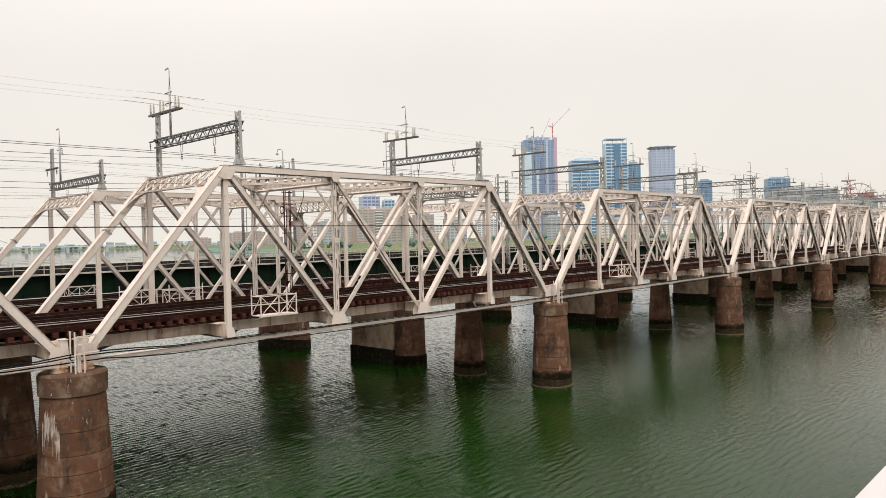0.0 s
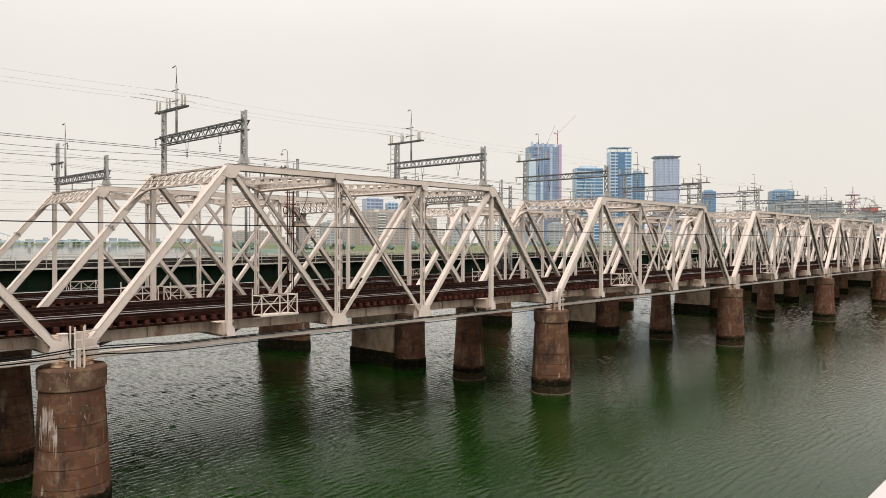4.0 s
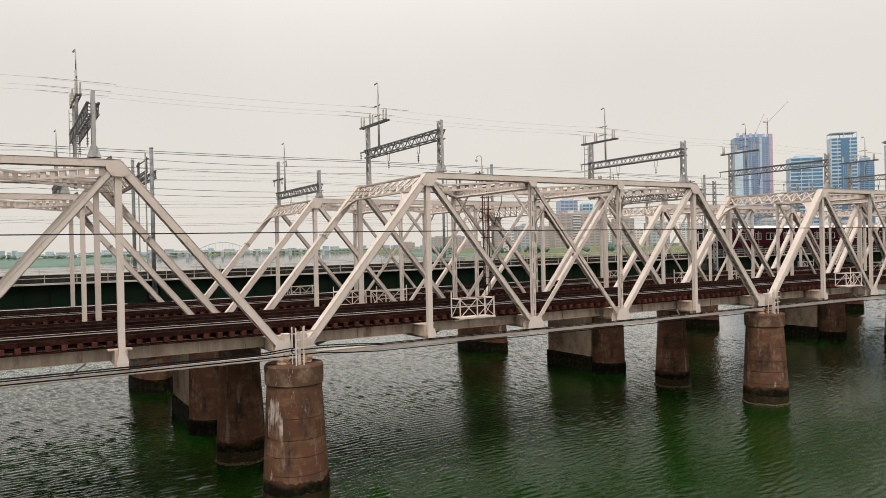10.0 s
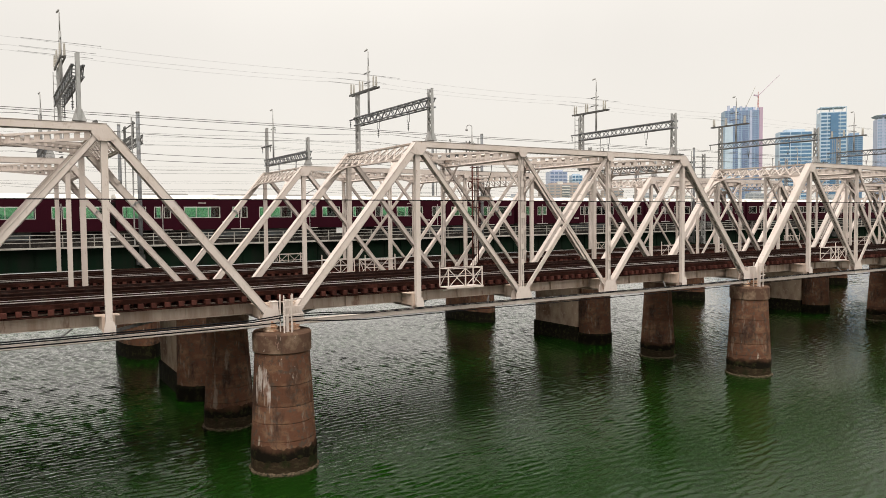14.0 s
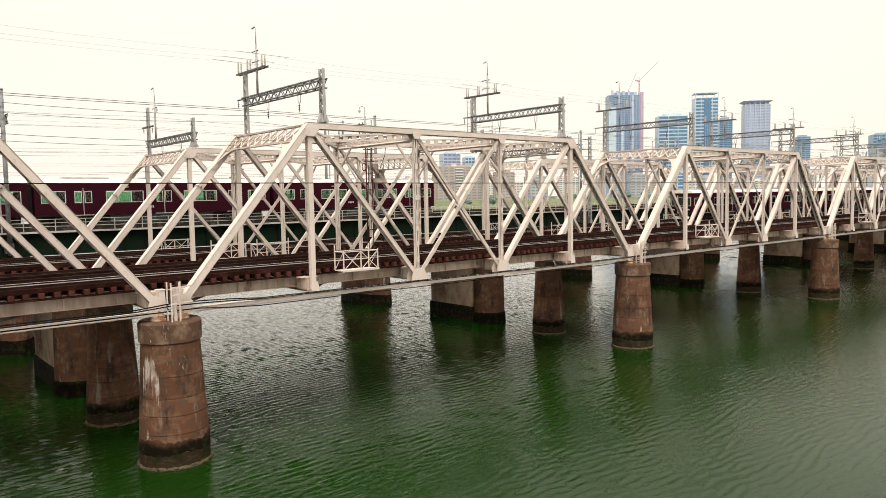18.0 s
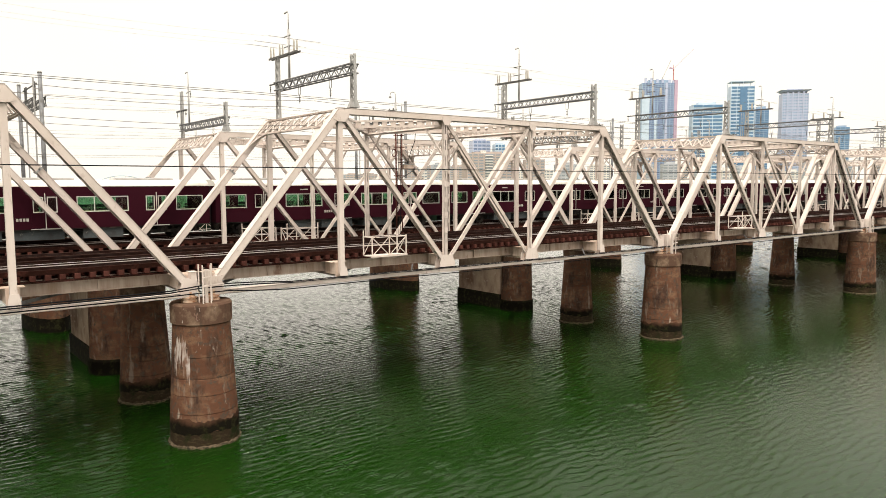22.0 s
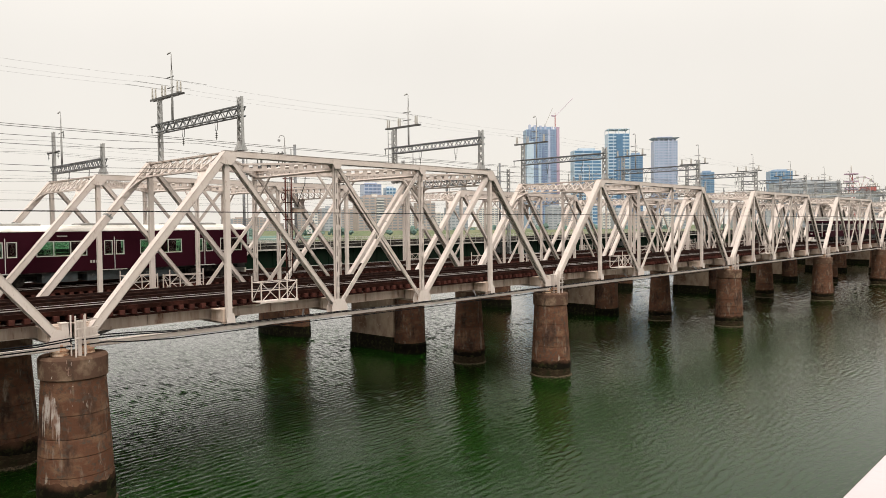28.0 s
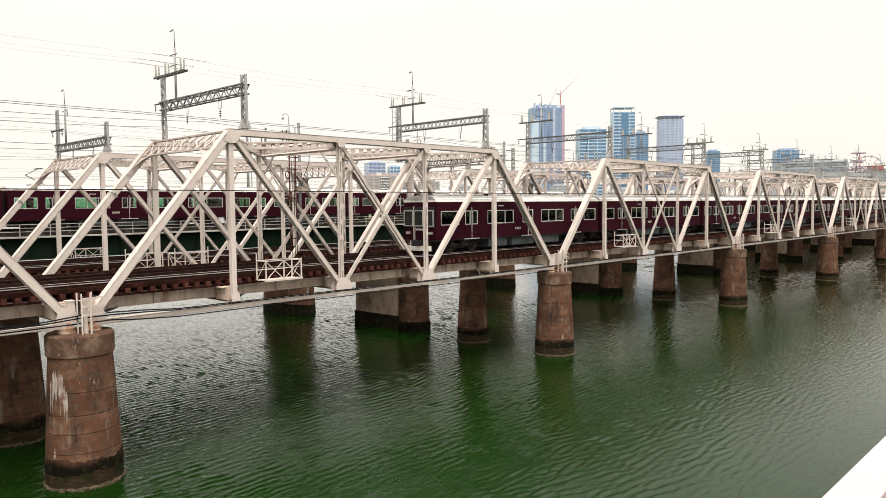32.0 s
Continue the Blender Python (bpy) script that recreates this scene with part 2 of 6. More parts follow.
def water_material():
    """Murky green water under a clear gloss; the large ripples are in the mesh, the finest in the relief."""
    m = bpy.data.materials.new("green_river_water")
    m.use_nodes = True
    n, l = m.node_tree.nodes, m.node_tree.links
    n.remove(n["Principled BSDF"])
    geo = n.new("ShaderNodeTexCoord")
    big = n.new("ShaderNodeTexNoise")
    big.inputs["Scale"].default_value, big.inputs["Detail"].default_value = 0.03, 4
    l.new(geo.outputs["Object"], big.inputs["Vector"])
    mix = n.new("ShaderNodeMix")
    mix.data_type = "RGBA"
    mix.inputs["A"].default_value, mix.inputs["B"].default_value = (0.0032, 0.0160, 0.0013, 1), (0.0060, 0.0275, 0.0027, 1)
    l.new(big.outputs["Fac"], mix.inputs["Factor"])
    # the open river upstream lies smoother than the water round the bridges
    sep, calm = n.new("ShaderNodeSeparateXYZ"), n.new("ShaderNodeMapRange")
    calm.inputs["From Min"].default_value, calm.inputs["From Max"].default_value = 45, 75
    calm.inputs["To Min"].default_value, calm.inputs["To Max"].default_value = 1.0, 0.06
    l.new(geo.outputs["Object"], sep.inputs["Vector"])
    l.new(sep.outputs["Y"], calm.inputs["Value"])
    last = None
    for size, dist, turn, stretch in ((1.6, 0.005, 3, 2.0), (4.0, 0.010, -5, 1.8), (8.5, 0.008, 6, 1.6)):
        mp = n.new("ShaderNodeMapping")
        mp.inputs["Rotation"].default_value = (0, 0, radians(turn))
        mp.vector_type = "TEXTURE"
        mp.inputs["Scale"].default_value = (1, 1 / stretch, 1)
        l.new(geo.outputs["Object"], mp.inputs["Vector"])
        no = n.new("ShaderNodeTexNoise")
        no.inputs["Scale"].default_value, no.inputs["Detail"].default_value, no.inputs["Distortion"].default_value = size, 2, 0.5
        l.new(mp.outputs["Vector"], no.inputs["Vector"])
        b = n.new("ShaderNodeBump")
        b.inputs["Distance"].default_value = dist
        l.new(calm.outputs["Result"], b.inputs["Strength"])
        l.new(no.outputs["Fac"], b.inputs["Height"])
        if last:
            l.new(last.outputs["Normal"], b.inputs["Normal"])
        last = b
    body, gloss, both, fr, gain = n.new("ShaderNodeBsdfDiffuse"), n.new("ShaderNodeBsdfGlossy"), n.new("ShaderNodeMixShader"), n.new("ShaderNodeFresnel"), n.new("ShaderNodeMath")
    gloss.inputs["Roughness"].default_value = 0.05
    fr.inputs["IOR"].default_value = 1.333
    steep, most = n.new("ShaderNodeMath"), n.new("ShaderNodeMath")
    steep.operation, gain.operation, most.operation = "POWER", "MULTIPLY", "MINIMUM"
    steep.inputs[1].default_value, gain.inputs[1].default_value, most.inputs[1].default_value = 1.4, WATER_GLOSS, 0.92
    l.new(mix.outputs["Result"], body.inputs["Color"])
    for node_in in (gloss, fr):
        l.new(last.outputs["Normal"], node_in.inputs["Normal"])
    l.new(fr.outputs["Fac"], steep.inputs[0])
    l.new(steep.outputs["Value"], gain.inputs[0])
    l.new(gain.outputs["Value"], most.inputs[0])
    l.new(most.outputs["Value"], both.inputs["Fac"])
    l.new(body.outputs["BSDF"], both.inputs[1])
    l.new(gloss.outputs["BSDF"], both.inputs[2])
    l.new(both.outputs["Shader"], n["Material Output"].inputs["Surface"])
    return m


WATER_GLOSS = 2.15
WATER = water_material()


# ---- mesh helpers ----
def box(bm, x0, x1, y0, y1, z0, z1):
    v = [bm.verts.new((x, y, z)) for x in (x0, x1) for y in (y0, y1) for z in (z0, z1)]
    for f in ((0, 1, 3, 2), (4, 6, 7, 5), (0, 4, 5, 1), (2, 3, 7, 6), (0, 2, 6, 4), (1, 5, 7, 3)):
        bm.faces.new([v[i] for i in f])


def bar(bm, a, b, w, d, side=(0, 1, 0), w2=None, d2=None):
    """A straight bar from a to b: w across along side, d along the third axis; w2, d2 at its end."""
    a, b = Vector(a), Vector(b)
    ax = (b - a).normalized()
    s = Vector(side)
    s = s - ax * s.dot(ax)
    if s.length < 1e-4:
        s = ax.orthogonal()
    s.normalize()
    t = ax.cross(s)
    w2, d2 = w2 or w, d2 or d
    v = []
    for p, ww, dd in ((a, w, d), (b, w2, d2)):
        for i, j in ((-1, -1), (1, -1), (1, 1), (-1, 1)):
            v.append(bm.verts.new(p + s * (i * ww / 2) + t * (j * dd / 2)))
    for f in ((3, 2, 1, 0), (4, 5, 6, 7), (0, 1, 5, 4), (1, 2, 6, 5), (2, 3, 7, 6), (3, 0, 4, 7)):
        bm.faces.new([v[i] for i in f])


def rod(bm, a, b, r, r2=None, n=8, caps=True):
    a, b = Vector(a), Vector(b)
    ax = (b - a).normalized()
    s = ax.orthogonal().normalized()
    t = ax.cross(s)
    rings = []
    for p, rr in ((a, r), (b, r if r2 is None else r2)):
        rings.append([bm.verts.new(p + (s * math.cos(k * math.tau / n) + t * math.sin(k * math.tau / n)) * rr) for k in range(n)])
    for k in range(n):
        f = bm.faces.new((rings[0][k], rings[0][(k + 1) % n], rings[1][(k + 1) % n], rings[1][k]))
        f.smooth = n > 6
    if caps:
        bm.faces.new(rings[0][::-1])
        bm.faces.new(rings[1])


def lathe(bm, profile, n=32, cx=0.0, cy=0.0, sy=1.0):
    """Rings of (radius, z) about an upright axis, stretched by sy in y; crisp between the rings, smooth around."""
    rings = [[bm.verts.new((cx + r * math.cos(k * math.tau / n), cy + sy * r * math.sin(k * math.tau / n), z)) for k in range(n)] for r, z in profile]
    for a, b in zip(rings, rings[1:]):
        for k in range(n):
            f = bm.faces.new((a[k], a[(k + 1) % n], b[(k + 1) % n], b[k]))
            f.smooth = True
    bm.faces.new(rings[0][::-1])
    bm.faces.new(rings[-1])
    for r in rings:
        for k in range(n):
            bm.edges.get((r[k], r[(k + 1) % n])).smooth = False


def path_rod(bm, pts, r, n=6):
    """One bent tube through the points."""
    pts = [Vector(p) for p in pts]
    last = None
    for i, p in enumerate(pts):
        ax = (pts[min(i + 1, len(pts) - 1)] - pts[max(i - 1, 0)]).normalized()
        s = ax.cross(Vector((0, 0.13, 1))).normalized() if abs(ax.z) < 0.9 else ax.cross(Vector((0, 1, 0.1))).normalized()
        t = ax.cross(s)
        ring = [bm.verts.new(p + (s * math.cos(k * math.tau / n) + t * math.sin(k * math.tau / n)) * r) for k in range(n)]
        if last:
            for k in range(n):
                bm.faces.new((last[k], last[(k + 1) % n], ring[(k + 1) % n], ring[k]))
        last = ring


def mesh_of(bm, mat, name):
    me = bpy.data.meshes.new(name)
    bm.normal_update()
    bm.to_mesh(me)
    bm.free()
    me.materials.append(mat)
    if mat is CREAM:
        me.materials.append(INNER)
    return me


def part(name, bm, mat, parent, label="", kind=""):
    ob = new(name, mesh_of(bm, mat, name))
    ob.parent = parent
    return tagged(ob, label, "", "", kind)


def share(name, me, parent, x=0.0, y=0.0, z=0.0, turn=0.0, flip=1.0):
    """One more object on a mesh that is there already."""
    ob = new(name, me)
    ob.parent = parent
    ob.location, ob.rotation_euler, ob.scale = (x, y, z), (0, 0, turn), (1, flip, 1)
    return ob


def thing(name, m, label, category, group="", kind=""):
    ob = new(name)
    ob.matrix_basis = m
    return tagged(ob, label, category, group, kind)


# ---- plan ----
PANEL, SPAN, TOP, WIDE = 6.1, 31.45, 7.40, 7.4      # truss panel, pier spacing, top chord, width between trusses
GAP = SPAN - 5 * PANEL
PIER_X = -GAP / 2
WATER_Z = -6.3
B2_DROP = -0.25
DRUM_Z = -5.68                                       # top of the straight foot drum of a round pier
B1, B2, B3 = 0.0, 14.1, 31.0                         # near trusses of two bridges, centre line of the girder bridge
TRACKS = (2.1, 5.3)
B3_RAIL = 2.40

# ---- ground, river ----
bm = bmesh.new()
prof = [(-3500, -1.0), (-90, -1.0), (-70, -4.5), (-60, -10), (402, -10), (412, -4.8), (450, -4.2), (462, 0.6), (476, 0.6), (490, -2.0), (4500, -2.0)]
ys = [-2500, -200, 0, 200, 600, 1500, 2550, 2620, 3500]
grid = [[bm.verts.new((x + (0.35 * max(0, min(y, 2600) - 600) if 400 < x < 3000 else 0), y, z if y < 2600 else max(z, -3.5))) for x, z in prof] for y in ys]
for a, b in zip(grid, grid[1:]):
    for i in range(len(prof) - 1):
        bm.faces.new((a[i], a[i + 1], b[i + 1], b[i]))
ground = new("ground", mesh_of(bm, GRASS, "ground"))
tagged(ground, "grassy river levees and flat land beyond the river", "ground", kind="structure")


def ripples(nx, ny, dx, dy, seed, wave=0.50, steep=0.108):
    """A field of wind ripples whose crests run along the bridges: heights on a grid, made from random waves."""
    rng = np.random.RandomState(seed)
    kx, ky = np.meshgrid(np.fft.fftfreq(nx, dx) * math.tau, np.fft.fftfreq(ny, dy) * math.tau, indexing="ij")
    k = np.hypot(kx, ky) + 1e-9
    peak = math.tau / wave
    size = k ** -2.0 * np.exp(-(peak / k) ** 4) * (np.abs(ky / k) ** 3 + 0.12) * np.exp(-(k / 24) ** 2)
    h = np.fft.ifft2(size * np.exp(1j * rng.uniform(0, math.tau, k.shape))).real
    slope = np.gradient(h, dy, axis=1)
    h *= steep / slope.std()
    gust = np.fft.ifft2(np.exp(-(k * 3.2) ** 2) * np.exp(1j * rng.uniform(0, math.tau, k.shape))).real
    return h * np.clip(1.0 + 0.28 * gust / gust.std(), 0.45, 1.7)


def river_mesh():
    """One sheet: a fine rippled grid round the near spans, wide flat strips beyond it."""
    dx, dy, nx, ny = 0.24, 0.10, 500, 900
    x0, y0 = -42.0, -36.0
    far, fx, x1 = 270, 0.60, 78.2
    xs = np.concatenate(([-75, -60, -50], x0 + dx * np.arange(nx), x1 + fx * np.arange(far), [250, 280, 320, 412, 800, 1600]))
    ys = np.concatenate(([-2500, -900, -300, -100, -50], y0 + dy * np.arange(ny), [58, 70, 90, 130, 200, 400, 900, 2000, 3500]))
    z = np.full((len(xs), len(ys)), 0.0)
    def fade(n, m):
        return np.minimum.outer(np.minimum(np.arange(n), n - 1 - np.arange(n)) / 12.0, np.minimum(np.arange(m), m - 1 - np.arange(m)) / 40.0).clip(0, 1)
    z[3:3 + nx, 5:5 + ny] = ripples(nx, ny, dx, dy, 4) * fade(nx, ny)
    z[3 + nx:3 + nx + far, 5:5 + ny] = ripples(far, ny, fx, dy, 9, 1.2, 0.15) * fade(far, ny)
    gx, gy = np.meshgrid(xs, ys, indexing="ij")
    co = np.stack((gx, gy, z), -1).reshape(-1, 3)
    w = len(ys)
    i = (np.arange(len(xs) - 1)[:, None] * w + np.arange(w - 1)).ravel()
    quads = np.stack((i, i + w, i + w + 1, i + 1), -1)
    me = bpy.data.meshes.new("river_water")
    me.vertices.add(len(co))
    me.vertices.foreach_set("co", co.ravel())
    me.loops.add(quads.size)
    me.loops.foreach_set("vertex_index", quads.ravel())
    me.polygons.add(len(quads))
    me.polygons.foreach_set("loop_start", np.arange(len(quads)) * 4)
    me.polygons.foreach_set("use_smooth", np.ones(len(quads), bool))
    me.update()
    me.validate()
    me.materials.append(WATER)
    return me


river = new("river_water", river_mesh())
river.location.z = WATER_Z
tagged(river, "wide dark green river with small wind ripples", "water", kind="structure")


# ---- truss bridges ----
def member(bm, a, b, side, w, d, plus="cover", minus="lace", web=0.022):
    """Two webs w apart along side, d deep, tied on the plus and minus faces by a cover, lacing or battens."""
    a, b = Vector(a), Vector(b)
    ax = (b - a).normalized()
    s = Vector(side)
    s = (s - ax * s.dot(ax)).normalized()
    t = ax.cross(s)
    if t.z < -0.01:
        t = -t
    L = (b - a).length
    for k in (-1, 1):
        o = s * (k * (w - web) / 2)
        bar(bm, a + o, b + o, web, d, s)
        for j in (-1, 1):
            o2 = s * (k * (w / 2 - 0.045)) + t * (j * (d / 2 - 0.008))
            bar(bm, a + o2, b + o2, 0.09, 0.016, s)
    for j, style in ((1, plus), (-1, minus)):
        o = t * (j * (d / 2 + 0.007))
        if style == "cover":
            bar(bm, a + o, b + o, w + 0.03, 0.014, s)
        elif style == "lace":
            # dark sheet behind the lacing; the hollow's shade is in its colour
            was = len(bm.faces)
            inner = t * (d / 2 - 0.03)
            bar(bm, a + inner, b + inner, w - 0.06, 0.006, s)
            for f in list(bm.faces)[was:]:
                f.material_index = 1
            n = max(4, int(L / (w * 0.8)))
            for i in range(n):
                k = 1 if i % 2 else -1
                p, q = a + ax * (L * i / n), a + ax * (L * (i + 1) / n)
                bar(bm, p + o + s * (k * (w / 2 - 0.04)), q + o - s * (k * (w / 2 - 0.04)), 0.012, 0.055, t)
        elif style == "batten":
            n = max(3, int(L / 0.75))
            for i in range(n + 1):
                p = a + ax * (0.15 + (L - 0.3) * i / n)
                bar(bm, p + o - ax * 0.14, p + o + ax * 0.14, w - 0.03, 0.012, s)


def plate(bm, pts, y0, y1):
    """A plate of the outline pts (x, z) from y0 to y1."""
    a = [bm.verts.new((x, y0, z)) for x, z in pts]
    b = [bm.verts.new((x, y1, z)) for x, z in pts]
    n = len(pts)
    bm.faces.new(a)
    bm.faces.new(b[::-1])
    for i in range(n):
        bm.faces.new((a[i], b[i], b[(i + 1) % n], a[(i + 1) % n]))


def node(i, up):
    return Vector((i * PANEL, 0, TOP if up else 0.0))


def one(fn, *args):
    bm = bmesh.new()
    fn(bm, *args)
    return bm


def truss_plane(span, y):
    """The members of one truss, each a part."""
    S = Vector((0, y, 0))
    Y = (0, 1, 0)
    def m(name, a, b, side, w, d, plus, minus, label=""):
        part(name, one(member, a + S, b + S, side, w, d, plus, minus), CREAM, span, label)
    m("top_chord", node(1, 1) - Vector((0.1, 0, 0)), node(4, 1) + Vector((0.1, 0, 0)), Y, 0.36, 0.28, "cover", "lace")
    m("bottom_chord", node(0, 0) + Vector((0.1, 0, -0.29)), node(5, 0) + Vector((-0.1, 0, -0.29)), Y, 0.36, 0.17, "cover", "batten")
    for i, j in ((0, 1), (5, 4)):
        m("end_post", node(i, 0), node(j, 1), Y, 0.38, 0.30, "cover", "lace")
    for i in (1, 4):
        m("vertical", node(i, 0), node(i, 1), (1, 0, 0), 0.20, 0.20, "cover", "cover")
    for i in (2, 3):
        m("vertical", node(i, 0), node(i, 1), (1, 0, 0), 0.23, 0.17, "batten", "batten")
    for i, j in ((1, 2), (4, 3)):
        m("diagonal", node(i, 1), node(j, 0), Y, 0.30, 0.21, "cover", "lace")
    for i, j in ((2, 3), (3, 2)):
        a, b = node(i, 1), node(j, 0)
        off = Vector((0, 0.05 if i == 2 else -0.05, 0))
        part("counter_diagonal", one(member, a + S + off, b + S + off, (1, 0, 1), 0.20, 0.09, "batten", "batten"), CREAM, span)
    # gusset plates, outside and inside
    for i in range(6):
        for up in (0, 1):
            if up and i in (0, 5):
                continue
            x, z = i * PANEL, TOP if up else 0.0
            if i in (0, 5):
                k = 1 if i == 0 else -1
                pts = [(x - 0.20 * k, z - 0.20), (x - 0.20 * k, z + 0.20), (x + 0.04 * k, z + 0.40), (x + 0.26 * k, z + 0.40), (x + 0.40 * k, z + 0.06), (x + 0.44 * k, z - 0.375), (x + 0.1 * k, z - 0.375)]
            elif up and i in (1, 4):
                k = 1 if i == 1 else -1
                pts = [(x - 0.22 * k, z - 0.02), (x + 0.42 * k, z - 0.02), (x + 0.42 * k, z - 0.20), (x + 0.20 * k, z - 0.48), (x - 0.16 * k, z - 0.48), (x - 0.40 * k, z - 0.38)]
            elif up:
                pts = [(x - 0.26, z + 0.10), (x + 0.26, z + 0.10), (x + 0.26, z - 0.16), (x + 0.15, z - 0.36), (x - 0.15, z - 0.36), (x - 0.26, z - 0.16)]
            elif i in (2, 3):
                pts = [(x - 0.50, z - 0.375), (x + 0.50, z - 0.375), (x + 0.50, z + 0.10), (x + 0.30, z + 0.50), (x - 0.30, z + 0.50), (x - 0.50, z + 0.10)]
            else:
                pts = [(x - 0.21, z - 0.20), (x + 0.21, z - 0.20), (x + 0.20, z + 0.10), (x + 0.14, z + 0.34), (x - 0.14, z + 0.34), (x - 0.20, z + 0.10)]
            for e in (-1, 1):
                part("gusset_plate", one(plate, pts, y + e * 0.195, y + e * 0.212), CREAM, span)
    for i, j in ((0, 1), (5, 4)) if y else ():
        a, b = node(i, 0) + S, node(j, 1) + S
        ax = (b - a).normalized()
        p = a.lerp(b, 0.645)
        g = bmesh.new()
        bar(g, p - ax * 0.045, p + ax * 0.045, 0.45, 0.37, Y)
        bar(g, p + Vector((0, -0.20, 0.02)), p + Vector((0, -0.42, 0.10)), 0.05, 0.05)
        part("cable_clamp", g, GALV, span, "grey cable clamp round the post")
    for x in (0.0, 5 * PANEL):
        g = bmesh.new()
        lathe(g, [(0.02, -0.585), (0.31, -0.58), (0.31, -0.52), (0.25, -0.51), (0.25, -0.45), (0.30, -0.44), (0.30, -0.38), (0.22, -0.36), (0.22, -0.15), (0.02, -0.14)], 20, x, y)
        k = 1 if x == 0 else -1
        q = bmesh.new()
        bar(q, (x - 0.17 * k, y, -0.2), (x - 0.15 * k, y, 0.62), 0.30, 0.40, (1, 0, 0), 0.22, 0.36)
        bar(q, (x - 0.15 * k, y, 0.62), (x - 0.15 * k, y, 0.64), 0.30, 0.42, (1, 0, 0))
        part("end_box", q, CREAM, span)
        rod(g, (x, y - 0.2, -0.24), (x, y + 0.2, -0.24), 0.08, n=10)
        part("bearing", g, BEARING, span, "cream bearing shoe streaked with rust")


def portal(bm, x0, k):
    """The laced portal between the end posts, with curved knees; k: +1 at the start of a span, -1 at its end."""
    down = (node(0, 0) - node(1, 1)).normalized()
    down.x *= k
    top = Vector((x0, 0, TOP + 0.08))
    up = Vector((-down.z * k, 0, down.x * k)) * 0.0
    def P(y, s):
        return top + Vector((0, y, 0)) + down * s + up
    y0, y1 = 0.25, WIDE - 0.25
    for s in (0.05, 1.0):
        for o in (-0.06, 0.06):
            bar(bm, P(y0, s + o * 0.6), P(y1, s + o * 0.6), 0.20 if s < 0.5 else 0.16, 0.02, (1, 0, 0))
        bar(bm, P(y0, s), P(y1, s), 0.10, 0.10, (1, 0, 0))
    n = 9
    for i in range(n):
        a, b = y0 + (y1 - y0) * i / n, y0 + (y1 - y0) * (i + 1) / n
        bar(bm, P(a, 0.08), P(b, 0.96), 0.08, 0.05)
        bar(bm, P(b, 0.08), P(a, 0.96), 0.07, 0.03)
        bar(bm, P(b, 0.08), P(b, 0.96), 0.05, 0.04)
    for y, e in ((y0, 1), (y1, -1)):
        last = None
        for i in range(7):
            f = i / 6 * math.pi / 2
            q = P(y + e * 1.25 * (1 - math.sin(f)), 1.0 + 1.25 * (1 - math.cos(f)))
            if last is not None:
                bar(bm, last, q, 0.16, 0.05, (1, 0, 0))
                bar(bm, (last + P(y, 1.0)) / 2, (q + P(y, 1.0)) / 2, 0.02, 0.02)
            last = q
        corner, pts = P(y, 1.0), [P(y + e * 1.25 * (1 - math.sin(i / 6 * math.pi / 2)), 1.0 + 1.25 * (1 - math.cos(i / 6 * math.pi / 2))) for i in range(7)]
        vs = [bm.verts.new(q) for q in pts]
        c = bm.verts.new(corner)
        for a, b in zip(vs, vs[1:]):
            bm.faces.new((c, a, b))


def lattice(bm, a, b, depth, chord=0.07, n=10, drop=(0, 0, -1), cross=False):
    a, b, d = Vector(a), Vector(b), Vector(drop) * depth
    bar(bm, a, b, chord, chord)
    bar(bm, a + d, b + d, chord, chord)
    for i in range(n):
        p, q = a.lerp(b, i / n), a.lerp(b, (i + 1) / n)
        if i % 2 == 0 or cross:
            bar(bm, p, q + d, chord * 0.6, chord * 0.6)
        if i % 2 or cross:
            bar(bm, p + d, q, chord * 0.6, chord * 0.6)


def battened(bm, a, b, depth, chord=0.09):
    """A strut of two angles tied by upright plates with gaps between them."""
    a, b, d = Vector(a), Vector(b), Vector((0, 0, -depth))
    ax = (b - a).normalized()
    bar(bm, a, b, chord, chord)
    bar(bm, a + d, b + d, chord, chord)
    n = int((b - a).length / 0.46)
    for i in range(n):
        p = a.lerp(b, (i + 0.5) / n) + d / 2
        bar(bm, p - ax * 0.13, p + ax * 0.13, 0.02, depth, ax.cross(Vector((0, 0, 1))))


def sway(bm, x):
    battened(bm, (x, 0.2, TOP - 0.02), (x, WIDE - 0.2, TOP - 0.02), 0.40, 0.12)
    for y, e in ((0.1, 1), (WIDE - 0.1, -1)):
        bar(bm, (x, y, TOP - 1.9), (x, y + e * 1.5, TOP - 0.42), 0.10, 0.08)


